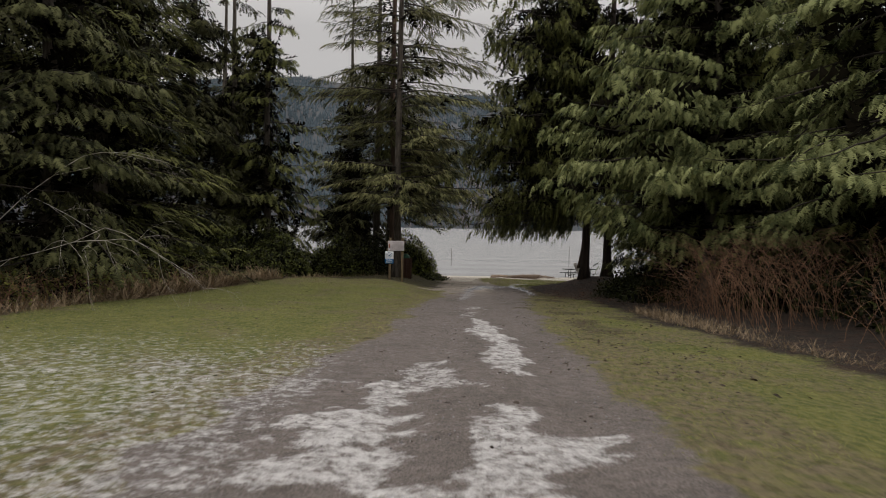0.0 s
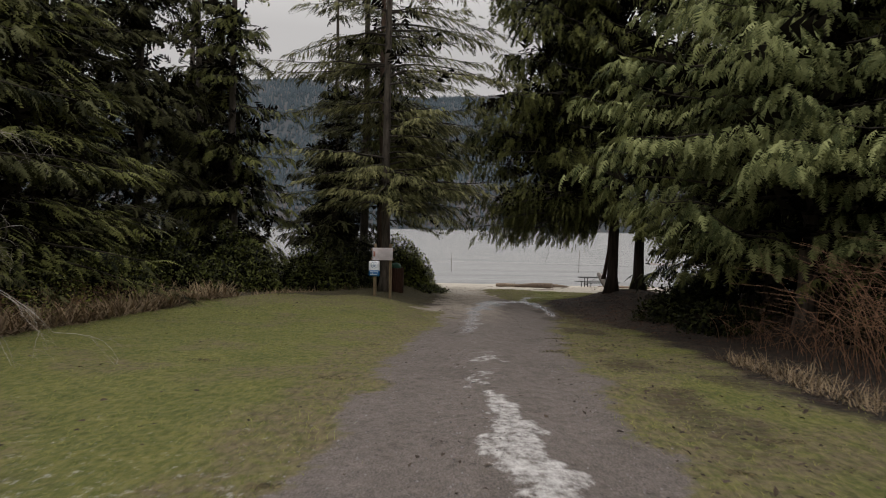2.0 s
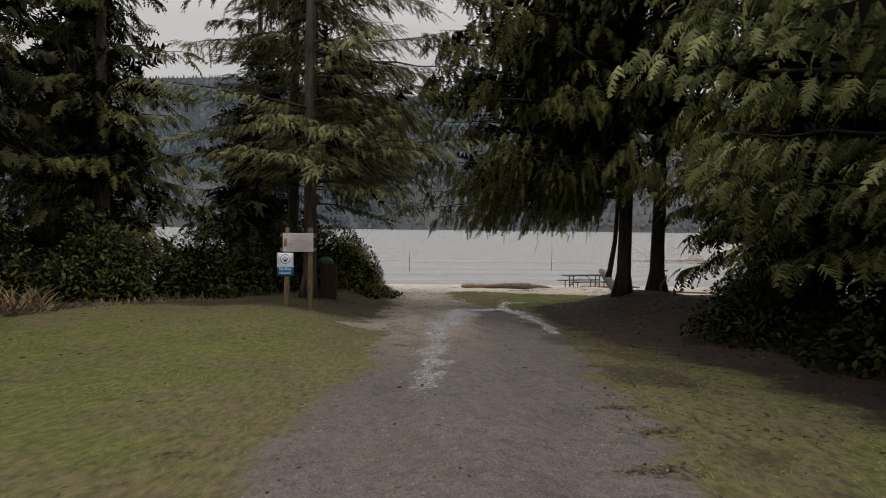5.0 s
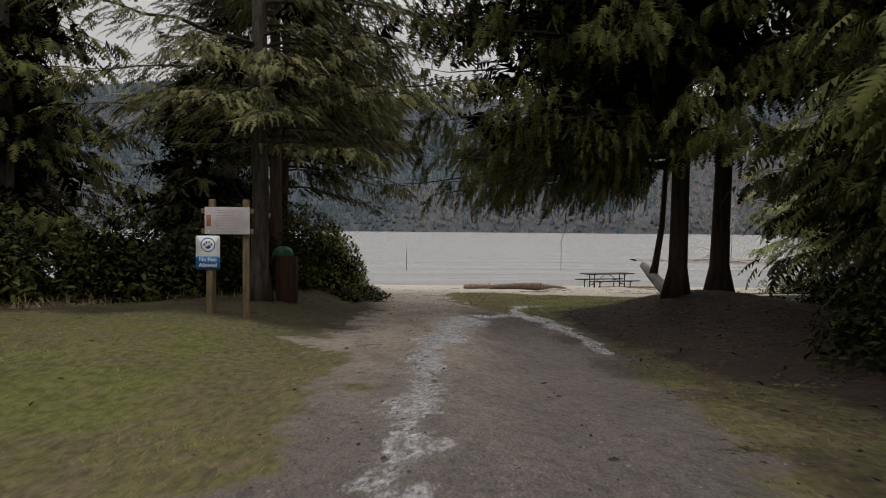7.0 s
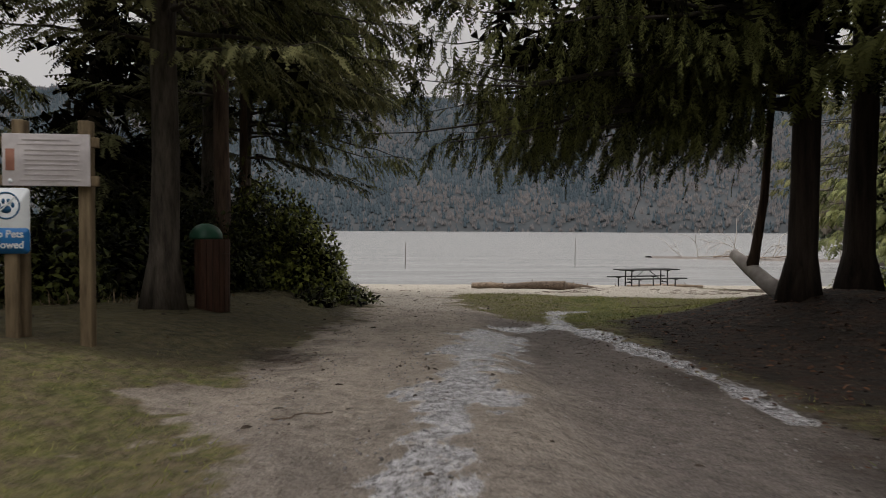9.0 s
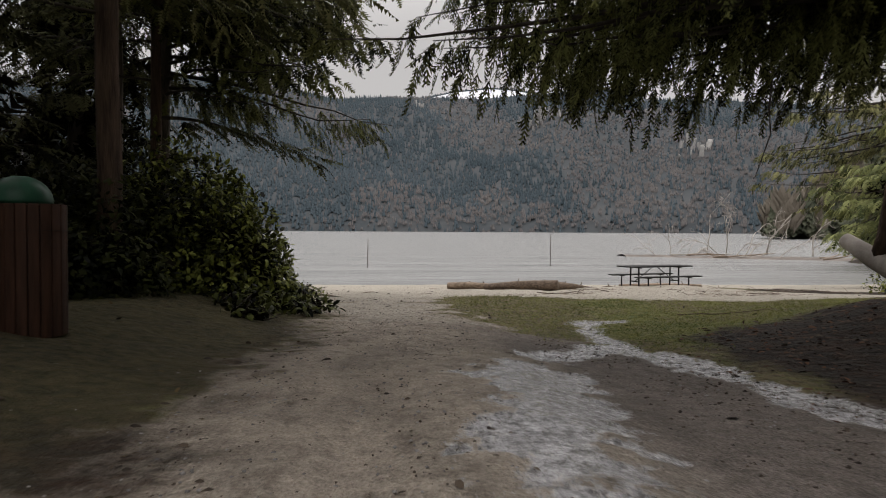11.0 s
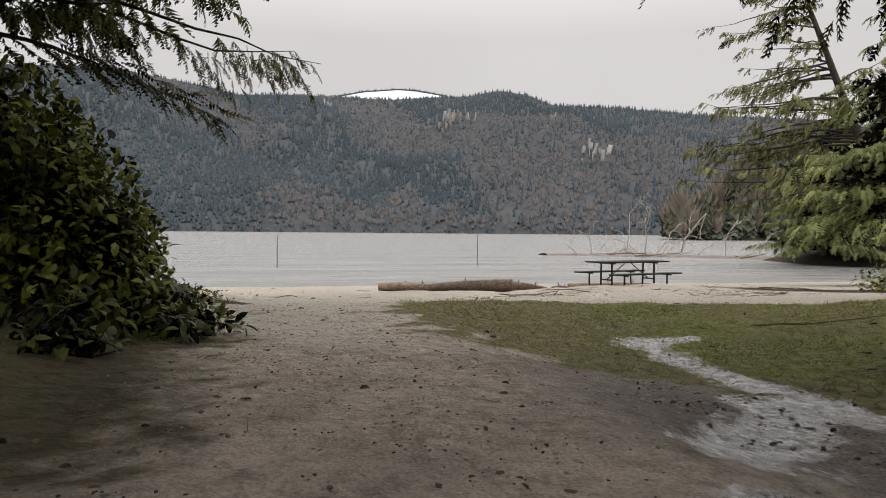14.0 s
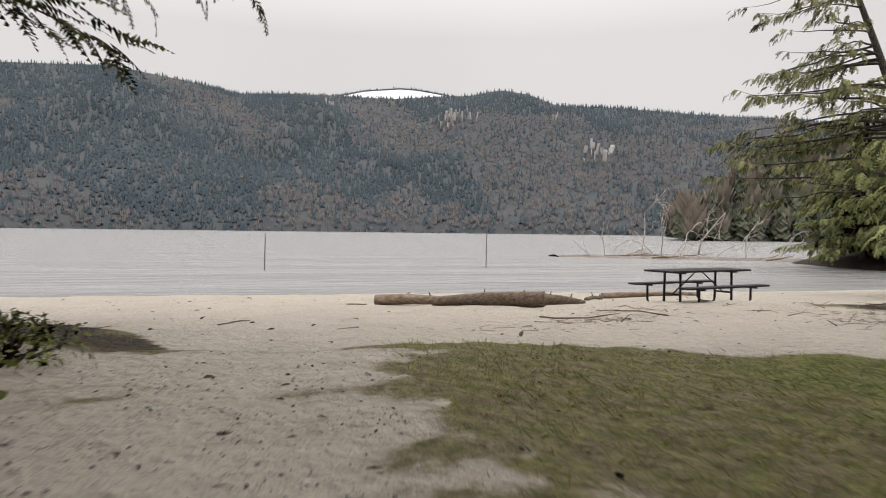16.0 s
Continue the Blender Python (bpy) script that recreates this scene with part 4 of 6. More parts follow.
# left wood
for k, (tx, ty, th2, cf, rc, tr2, st, dt, lm) in enumerate((
        (-12.0, 17.2, 20, 1.2, 3.8, 0.22, "cedar", 1, 95), (-13.6, 12.2, 22, 1.3, 4.4, 0.25, "cedar", 0, 70),
        (-13.6, 22.6, 25, 1.6, 4.3, 0.26, "fir", 0, 110), (-15.6, 28.0, 27, 1.6, 4.6, 0.28, "fir", 0, 100),
        (-15.2, 33.8, 25, 1.8, 4.2, 0.24, "cedar", 0, 90), (-15.5, 40.8, 24, 1.6, 4.4, 0.24, "cedar", 0, 80),
        (-17.5, 18.5, 26, 1.5, 4.8, 0.3, "fir", 0, 60), (-19.5, 24.5, 27, 1.5, 5, 0.3, "cedar", 0, 60),
        (-20.5, 31.0, 27, 1.5, 5, 0.3, "cedar", 0, 60), (-21, 38.5, 26, 1.5, 5, 0.3, "cedar", 0, 55),
        (-24, 20.0, 26, 1.4, 5, 0.3, "cedar", 0, 50), (-26, 28.5, 28, 1.4, 5, 0.3, "fir", 0, 50),
        (-18, 46.0, 24, 1.6, 4.8, 0.28, "cedar", 0, 50), (-18.5, 10, 24, 1.4, 4.6, 0.28, "cedar", 0, 50))):
    conifer(tx, ty, th2, cf, rc, tr2, st, 100 + k, foliage=M_FIR if k == 0 else M_CEDAR if k == 2 else M_FIR_SHADE, label= CED_L if st == "cedar" else "dark fir in the dense wood beside the lawn", limbs=lm, detail=dt, fill=0.75 if tx > -16.5 else 0.36, inner=0.8 if tx > -16.5 else 1.5, spray=0.85 if k == 0 else 1.0)
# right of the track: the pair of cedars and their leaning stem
conifer(5.7, 34.3, 27, 4.4, 5.4, 0.21, "cedar", 31, "big cedar whose drooping limbs hang over the track", limbs=50, inner=1.3, inner_from=4.5, spray=0.92, fill=1.08, clump=0.44, lace_below=4.3, long_limbs=[(5.0 + 0.19 * k, 178 + 4.6 * (k * 5 % 7), 5.2 + 0.44 * (k * 3 % 6)) for k in range(21)] + [(3.15 + 0.08 * k, 166 + 4.4 * (k * 3 % 9), 3.9 + 0.46 * (k * 5 % 7)) for k in range(17)] + [(3.6 + 0.07 * k, 138 + 3.6 * (k * 5 % 11), 4.2 + 0.36 * (k * 4 % 7)) for k in range(18)] + [(8.3 + 0.3 * k, 176 + 6 * (k * 5 % 7), 4.6 + 0.3 * (k * 3 % 5)) for k in range(24)], bias=1.0, facing=(202, 64), bark=M_BARK_SHADED, droop=0.36, view_top=14, flat=2.6, hang=0.8)
conifer(6.95, 34.7, 26, 3.9, 5.2, 0.21, "cedar", 32, "dark twin-trunk cedar in bare needle litter", limbs=66, inner=1.6, inner_from=4.8, spray=0.9, fill=0.9, bark=M_BARK_SHADED, droop=0.34, view_top=14, flat=2.6, hang=0.6)
# right wood
for k, (tx, ty, th2, cf, rc, tr2, st, dt, lm, fo) in enumerate((
        (7.4, 21.0, 19, 2.1, 4.7, 0.2, "cedar", 1, 112, M_CEDAR_LIGHT), (9.6, 14.8, 20, 2.7, 4.2, 0.22, "cedar", 1, 84, M_CEDAR_LIGHT),
        (9.2, 26.6, 22, 1.6, 4.6, 0.24, "cedar", 0, 120, M_CEDAR), (9.9, 30.3, 21, 2.6, 3.0, 0.2, "cedar", 0, 80, M_CEDAR), (12.8, 36.2, 22, 1.6, 3.4, 0.2, "cedar", 0, 80, M_CEDAR), (11.2, 32.6, 24, 3.4, 4.6, 0.24, "cedar", 0, 70, M_CEDAR),
        (12.2, 19.0, 25, 1.2, 5.0, 0.3, "cedar", 0, 70, M_CEDAR), (12.6, 25.0, 26, 1.2, 5.0, 0.3, "cedar", 0, 70, M_CEDAR),
        (14.0, 12.5, 24, 1.2, 5.0, 0.3, "cedar", 0, 60, M_CEDAR), (15.2, 30.8, 26, 1.4, 5.0, 0.3, "cedar", 0, 60, M_CEDAR),
        (17.6, 21.5, 27, 1.3, 5.2, 0.3, "fir", 0, 55, M_FIR), (18.5, 15.0, 27, 1.3, 5.2, 0.3, "cedar", 0, 50, M_CEDAR),
        (20, 28, 27, 1.3, 5.2, 0.3, "cedar", 0, 50, M_CEDAR), (13, 6.5, 24, 1.4, 4.6, 0.28, "cedar", 0, 50, M_CEDAR),
        (21.4, 52.6, 12, 3.0, 4.4, 0.18, "cedar", 0, 70, M_CEDAR_LIGHT), (20.5, 42.5, 17, 1.0, 4.2, 0.22, "cedar", 0, 60, M_CEDAR_LIGHT),
        (24, 36, 24, 1.2, 5, 0.28, "cedar", 0, 50, M_CEDAR), (24.5, 49.5, 15, 1.0, 4.2, 0.22, "cedar", 0, 50, M_CEDAR_LIGHT), (30, 44, 20, 1.2, 5, 0.25, "cedar", 0, 40, M_CEDAR))):
    conifer(tx, ty, th2, cf, rc, tr2, st, 200 + k, "yellow-green cedar with thick soft sprays" if fo is M_CEDAR_LIGHT else CED_L, limbs=lm, detail=dt, foliage=fo, droop=0.26 if k == 0 else None, spray=0.8 if dt else 1.0, hang=0.15 if dt else 0.0, fill=1.0 if tx < 13.5 or k in (14, 15) else 0.36, inner=1.7 if tx > 8 and not dt else 0.6, clump=0.12 if dt else 0.0, long_limbs=[(3.3 + 0.26 * j, 158 + 11 * (j * 3 % 7), 4.5 + 0.25 * (j * 2 % 5)) for j in range(13)] if k == 0 else ())
# leaning shore fir with long bare limbs
conifer(42.0, 71.0, 24, 6.0, 13.0, 0.42, "cedar", 61, "leaning shore fir with long half-bare limbs", limbs=64, lean=(-12, 0), facing=(178, 75), bare=0.28, droop=0.36, view_top=20, foliage=M_FIR_OLIVE, detail=0, fill=0.9, spray=0.95, limb_r=1.2, twig=1.7, hang=0.1, clump=0.55)
conifer(40.0, 77.0, 11, 0.8, 5.5, 0.2, "cedar", 62, "bushy yellow-green cedar on the shore", limbs=80, detail=0, foliage=M_CEDAR_LIGHT)
conifer(46.5, 78.0, 13, 0.8, 5.5, 0.2, "cedar", 63, "bushy yellow-green cedar on the shore", limbs=80, detail=0, foliage=M_CEDAR_LIGHT)

# unseen trees added behind the start of the track to block the southern sky
for k, (tx, ty, th2) in enumerate(((-9.5, -4.0, 24), (-15, 2.0, 26), (9.0, -3.5, 24), (14.5, 0.5, 26), (0.5, -17, 26), (-7.5, -15, 27), (8.0, -14, 27), (-16, -9, 27), (17, -8, 27))):
    conifer(tx, ty, th2 * 0.6, 1.5, 4.2, 0.28, "cedar", 500 + k, "unseen cedar added behind the start to block sky light", limbs=34, detail=0, view_top=22, fill=0.4)


# ---- undergrowth ----
LEAF = (np.array([(0, 0, 0), (0.28, 0.22, 0.05), (0.28, -0.22, 0.05), (0.66, 0.20, 0.0), (0.66, -0.20, 0.0), (1.0, 0, -0.14)]), np.array([(0, 2, 1), (1, 2, 4), (1, 4, 3), (3, 4, 5)]))
BLADE = (np.array([(0, 0.05, 0), (0, -0.05, 0), (1, 0, 0)]), np.array([(0, 1, 2)]))
LONG_BLADE = (np.array([(0, 0.022, 0), (0, -0.022, 0), (0.55, 0.016, -0.05), (0.55, -0.016, -0.05), (1, 0, -0.28)]), np.array([(0, 1, 3), (0, 3, 2), (2, 3, 4)]))
PEBBLE = (np.array([(1, 0, 0), (-1, 0.1, 0), (0.1, 0.8, 0), (0, -0.8, 0.05), (0.1, 0, 0.55), (0, 0, -0.5)]) * 0.5, np.array([(0, 2, 4), (2, 1, 4), (1, 3, 4), (3, 0, 4), (2, 0, 5), (1, 2, 5), (3, 1, 5), (0, 3, 5)]))


def bush(name, blobs, density, leaf, label, seed, mat=None, category="bush", group="undergrowth"):
    """Leaves on and inside lumpy ellipsoids (x, y, rx, ry, height), with stems from the ground."""
    rs = np.random.default_rng(seed)
    x0, y0 = blobs[0][0], blobs[0][1]
    z0 = gz(x0, y0)
    thing = empty(name, x0, y0, z0, label, category, group)
    P, N, stems = [], [], []
    for bx, by, rx, ry, h in blobs:
        n = int(density * (rx * ry + rx * h + ry * h) * 2.1)
        d = norm(rs.normal(0, 1, (n, 3)))
        d[:, 2] = np.abs(d[:, 2]) * np.where(rs.uniform(0, 1, n) < 0.85, 1, -0.3)
        lump = 0.50 + 0.94 * fbm(d[:, 0] * 2.5 + seed, d[:, 1] * 2.5 + d[:, 2] * 2.0, seed)
        rad = lump * (1 - 0.45 * rs.uniform(0, 1, n) ** 2.2)
        p = np.stack([bx + d[:, 0] * rx * rad, by + d[:, 1] * ry * rad, 0.08 + d[:, 2] * h * rad], 1)
        p[:, 2] = np.maximum(p[:, 2], 0.04) + land(p[:, 0], p[:, 1])
        P.append(p)
        N.append(d)
        for k in range(int(5 + 5 * rx * ry)):
            dd = norm(rs.normal(0, 1, 3))
            e = np.array([bx + dd[0] * rx * 0.7, by + dd[1] * ry * 0.7, gz(bx, by) + abs(dd[2]) * h * 0.8 + 0.1])
            b = np.array([bx + dd[0] * rx * 0.35, by + dd[1] * ry * 0.35, 0])
            b[2] = gz(b[0], b[1]) - 0.03
            mid = (b + e) / 2 + rs.normal(0, 0.10, 3)
            stems.append(tube([b, mid, e], [0.016, 0.011, 0.005], 4, False))
    P, N = np.concatenate(P), np.concatenate(N)
    D = N * 0.55 + rs.normal(0, 0.55, P.shape) + np.array([0, 0, -0.30])
    U = N + np.array([0, 0, 0.9]) + rs.normal(0, 0.35, P.shape)
    o = np.array([x0, y0, z0])
    lv = scatter(LEAF, P - o, D, U, leaf * rs.uniform(0.45, 1.45, len(P)))
    # near-black leaf filler gives the bush a painted dark interior
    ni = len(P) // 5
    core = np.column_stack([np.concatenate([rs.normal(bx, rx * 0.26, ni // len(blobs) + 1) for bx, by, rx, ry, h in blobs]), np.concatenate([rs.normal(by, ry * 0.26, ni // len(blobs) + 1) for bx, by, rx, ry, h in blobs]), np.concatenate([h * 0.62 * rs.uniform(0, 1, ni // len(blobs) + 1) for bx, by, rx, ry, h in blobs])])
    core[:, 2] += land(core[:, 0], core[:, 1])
    tagged(part("inner_shade_foliage", scatter(LEAF, core - o, rs.normal(0, 1, core.shape), rs.normal(0, 1, core.shape), leaf * rs.uniform(1.2, 2.0, len(core))), M_INNER, thing), kind="stuff")
    tagged(part("leaves", lv, mat or M_SALAL, thing), kind="stuff")
    sv2, sf2 = join(stems)
    tagged(part("stem_mass", (sv2 - o, sf2), M_LIMB, thing), kind="stuff")
    return thing


bush("laurel_bush", [(-4.2, 39.5, 1.35, 1.5, 2.15), (-3.75, 39.8, 0.8, 0.9, 1.7), (-3.15, 38.7, 0.85, 0.75, 1.6), (-2.9, 38.9, 0.55, 0.6, 0.95)], 420, 0.115, "big glossy broad-leaved bush at the beach edge", 301)
# back of the laurel, canopy shade painted through its darker leaves
bush("laurel_bush", [(-5.4, 39.4, 1.7, 1.9, 2.35), (-5.2, 37.3, 1.3, 1.0, 1.3)], 300, 0.125, "leafy bush under the firs, its leaves coloured dark for shade", 312, M_SALAL_SHADE)
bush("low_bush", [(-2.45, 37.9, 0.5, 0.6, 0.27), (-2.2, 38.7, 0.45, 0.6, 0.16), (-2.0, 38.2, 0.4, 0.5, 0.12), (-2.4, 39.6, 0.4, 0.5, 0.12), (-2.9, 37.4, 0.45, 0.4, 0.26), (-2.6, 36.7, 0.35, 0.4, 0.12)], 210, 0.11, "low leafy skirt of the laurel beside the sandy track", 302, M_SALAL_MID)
bush("low_bush", [(-2.55, 41.0, 0.5, 0.9, 0.16), (-2.9, 42.4, 0.5, 0.8, 0.13)], 300, 0.06, "low leafy ground cover beside the beach track", 313)
bush("laurel_bush", [(-7.2, 36.6, 1.9, 1.6, 2.2), (-6.0, 35.4, 1.1, 1.0, 1.5)], 210, 0.13, "dark leafy bush behind the bin and fir", 303, M_SALAL_SHADE)
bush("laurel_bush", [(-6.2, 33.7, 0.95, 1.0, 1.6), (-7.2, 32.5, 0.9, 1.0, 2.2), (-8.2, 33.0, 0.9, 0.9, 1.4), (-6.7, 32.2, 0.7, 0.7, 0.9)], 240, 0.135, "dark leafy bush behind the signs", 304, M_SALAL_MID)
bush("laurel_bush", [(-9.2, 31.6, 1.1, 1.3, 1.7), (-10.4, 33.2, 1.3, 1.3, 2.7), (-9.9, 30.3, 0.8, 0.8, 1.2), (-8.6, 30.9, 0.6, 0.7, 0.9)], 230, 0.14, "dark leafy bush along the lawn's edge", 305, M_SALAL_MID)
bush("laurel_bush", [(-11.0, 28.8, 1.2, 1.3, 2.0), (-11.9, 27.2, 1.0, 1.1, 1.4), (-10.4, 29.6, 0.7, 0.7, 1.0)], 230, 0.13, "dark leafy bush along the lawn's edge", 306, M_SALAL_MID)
bush("bramble_bush", [(-11.5, 25.0, 1.5, 1.9, 1.5)], 190, 0.10, "tangled bramble bush along the lawn's edge", 307)
bush("bramble_bush", [(-11.8, 21.2, 1.6, 1.9, 1.35)], 180, 0.10, "tangled bramble bush along the lawn's edge", 308)
bush("bramble_bush", [(-11.7, 17.2, 1.6, 2.0, 1.25)], 180, 0.10, "tangled bramble bush along the lawn's edge", 309)
bush("bramble_bush", [(-11.8, 13.2, 1.6, 2.0, 1.2)], 180, 0.10, "tangled bramble bush along the lawn's edge", 310)
bush("bramble_bush", [(-15, 24, 2.2, 6, 2.2), (-15, 33, 2.2, 4, 2.2), (-14.5, 15, 2.2, 5, 2.0)], 60, 0.20, "dim undergrowth deep in the wood", 311, M_SALAL_SHADE)
bush("salal_bush", [(6.1, 26.2, 1.25, 1.9, 0.85), (7.4, 28.2, 1.5, 1.6, 1.15)], 230, 0.12, "low glossy salal under the cedars", 321, M_SALAL_SHADE)
bush("salal_bush", [(5.9, 22.6, 1.1, 1.7, 0.7)], 230, 0.12, "low glossy salal under the cedars", 322, M_SALAL_SHADE)
bush("salal_bush", [(9.6, 32.6, 1.3, 1.6, 0.9), (10.2, 35.0, 1.4, 1.6, 0.95)], 170, 0.12, "leafy bush behind the cedar trunks", 323, M_SALAL_SHADE)
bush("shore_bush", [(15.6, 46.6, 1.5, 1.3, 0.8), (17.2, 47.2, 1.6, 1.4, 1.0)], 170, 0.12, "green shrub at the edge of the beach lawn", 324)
bush("undergrowth_bush", [(8.6, 12.2, 1.6, 3.6, 1.5), (8.2, 17.6, 1.5, 2.4, 1.5), (10.5, 23, 2.2, 4.5, 1.8), (11.5, 29, 2, 3, 1.8)], 75, 0.17, "dim undergrowth beneath the cedars", 325, M_SALAL_SHADE)


def canes(name, n, xs, ys, height, reach, mat, label, seed, lean=0.0, r=0.006, category="bush"):
    """Arching bare canes rooted over a patch, forking once or twice."""
    rs = np.random.default_rng(seed)
    x0, y0 = (xs[0] + xs[1]) / 2, (ys[0] + ys[1]) / 2
    o = np.array([x0, y0, gz(x0, y0)])
    thing = empty(name, *o, label, category, "undergrowth")
    for k in range(n):
        out = []
        bx, by = rs.uniform(*xs), rs.uniform(*ys)
        b = np.array([bx, by, gz(bx, by) - 0.03])
        a = rs.uniform(0, 6.28)
        h, w = height * rs.uniform(0.5, 1.1), reach * rs.uniform(0.3, 1.1)
        s = np.linspace(0, 1, 6)
        pts = b + np.stack([np.cos(a) * w * s ** 1.4 + lean * s, np.sin(a) * w * s ** 1.4, h * (1.7 * s - 0.85 * s ** 2)], 1) + np.cumsum(rs.normal(0, 0.035, (6, 3)), 0)
        pts[0] = b
        out.append(tube(pts, np.linspace(r, r * 0.4, 6), 3, False))
        for j in range(rs.integers(1, 4)):
            i = rs.integers(2, 5)
            q = pts[i] + np.linspace(0, 1, 4)[:, None] * (norm(rs.normal(0, 1, 3) + np.array([0, 0, 0.4])) * rs.uniform(0.25, 0.7)) + rs.normal(0, 0.02, (4, 3))
            q[0] = pts[i]
            out.append(tube(q, np.linspace(r * 0.6, r * 0.25, 4), 3, False))
        V, F = join(out)
        part("cane", (V - o, F), mat, thing)
    return thing


canes("bramble_thicket", 210, (5.2, 8.2), (12.4, 17.0), 2.15, 1.9, M_TWIG, "leafless red-brown bramble thicket at the track's edge", 331, -0.45)
canes("bramble_thicket", 90, (6.2, 9.0), (7.0, 11.5), 1.5, 1.3, M_TWIG, "leafless red-brown bramble thicket at the track's edge", 332, -0.2)
canes("bramble_thicket", 110, (-11.5, -9.7), (11, 17), 0.9, 0.8, M_TWIG, "dry brown canes along the lawn's edge", 333)
canes("bramble_thicket", 110, (-11.4, -9.8), (17, 24), 0.95, 0.8, M_TWIG, "dry brown canes along the lawn's edge", 334)
canes("bramble_thicket", 60, (5.2, 6.4), (16.5, 20.5), 0.8, 0.7, M_TWIG, "dry brown canes under the cedar", 335)


def dry_clump(name, n, pick, length, label, seed):
    rs = np.random.default_rng(seed)
    xy = np.array([pick(rs) for _ in range(n)])
    P = np.column_stack([xy, land(xy[:, 0], xy[:, 1]) - 0.02])
    D = np.column_stack([rs.normal(0, 0.75, n), rs.normal(0, 0.75, n), rs.uniform(0.25, 1.3, n)])
    U = np.column_stack([-D[:, 0], -D[:, 1], np.ones(n)])
    tagged(part(name, scatter(LONG_BLADE, P, D, U, length * rs.uniform(0.4, 1.2, n)), M_DRYGRASS), label, "dry grass", kind="stuff")


def along_left(y0, y1, spread):
    def pick(rs):
        y = rs.uniform(y0, y1)
        return float(brush_left(y)) - abs(rs.normal(0, spread)) + 0.15, y
    return pick


def along_right(y0, y1, spread):
    def pick(rs):
        y = rs.uniform(y0, y1)
        return float(brush_right(y)) + abs(rs.normal(0, spread)) - 0.2, y
    return pick


dry_clump("dry_grass", 3400, along_left(17, 27.5, 0.65), 0.75, "bleached dead grass and bracken along the lawn's edge", 341)
dry_clump("dry_grass", 1300, along_left(8, 17, 0.55), 0.5, "bleached dead grass along the lawn's edge", 342)
dry_clump("dry_grass", 1500, along_right(12, 17.5, 0.42), 0.30, "bleached dead grass under the brambles", 343)
dry_clump("dry_grass", 1100, along_right(6, 12, 0.4), 0.22, "bleached dead grass under the brambles", 344)
dry_clump("dry_grass", 620, lambda rs: (rs.normal(-2.5, 0.4), rs.uniform(37.5, 44)), 0.15, "short dead stalks at the foot of the bush", 346)
dry_clump("dry_grass", 500, along_left(28, 34, 0.35), 0.35, "bleached dead grass under the bushes", 345)


def sample(field, x0, x1, y0, y1, n, rs):
    """Random ground points kept by a 0..1 field over the grid of the ground."""
    x, y = rs.uniform(x0, x1, n), rs.uniform(y0, y1, n)
    ix, iy = np.clip(np.searchsorted(gx, x), 0, nx_ - 1), np.clip(np.searchsorted(gy, y), 0, ny_ - 1)
    idx = iy * nx_ + ix
    keep = rs.uniform(0, 1, n) < field[idx]
    return x[keep], y[keep], pz[idx][keep]


rs_ = np.random.default_rng(55)
turf = np.clip((1 - z_path) * (1 - z_litter) * (1 - z_sand) * (1 - smooth(0.3, 0.7, z_ice)) * (1 - 0.8 * smooth(0.2, 0.6, z_snow)), 0, 1) ** 1.5
for nm, box, n, hgt, lb in (("lawn_grass", (-10.6, 5.6, 4, 31), 120000, 0.065, "short winter grass of the lawn"), ("beach_grass", (0.3, 9.5, 34.5, 43), 34000, 0.075, "short winter grass above the beach")):
    bx_, by_, bz_ = sample(turf, *box, n, rs_)
    m_ = len(bx_)
    D_ = np.column_stack([rs_.normal(0, 0.7, m_), rs_.normal(0, 0.7, m_), rs_.uniform(0.3, 1, m_)])
    U_ = np.column_stack([rs_.normal(0, 1, (m_, 2)), 0.3 * np.ones(m_)])
    tagged(part(nm, scatter(BLADE, np.column_stack([bx_, by_, bz_ - 0.006]), D_, U_, hgt * rs_.uniform(0.5, 1.3, m_)), M_GRASS), lb, "grass", kind="stuff")
bx_, by_, bz_ = sample(np.clip((1 - z_litter) * (1 - z_sand) * smooth(0.25, 0.8, dead) * turf + 0.02 * z_path * z_sandy, 0, 1), -10.6, 6, 4, 43, 60000, rs_)
m_ = len(bx_)
tagged(part("dead_grass", scatter(BLADE, np.column_stack([bx_, by_, bz_ - 0.004]), np.column_stack([rs_.normal(0, 1, (m_, 2)), rs_.uniform(0.05, 0.7, m_)]), np.column_stack([rs_.normal(0, 1, (m_, 2)), np.ones(m_)]), rs_.uniform(0.03, 0.08, m_)), M_DRYGRASS), "bleached dead blades among the turf", "grass", kind="stuff")


def strewn(name, n, box, field, T, mat, size, label, category, seed, flat=0.4):
    rs = np.random.default_rng(seed)
    x, y, z = sample(field, *box, n, rs)
    k = len(x)
    D = np.column_stack([rs.normal(0, 1, (k, 2)), rs.normal(0, 0.15, k)])
    tagged(part(name, scatter(T, np.column_stack([x, y, z]), D, np.column_stack([rs.normal(0, flat, (k, 2)), np.ones(k)]), rs.uniform(*size, k)), mat), label, category, kind="stuff")


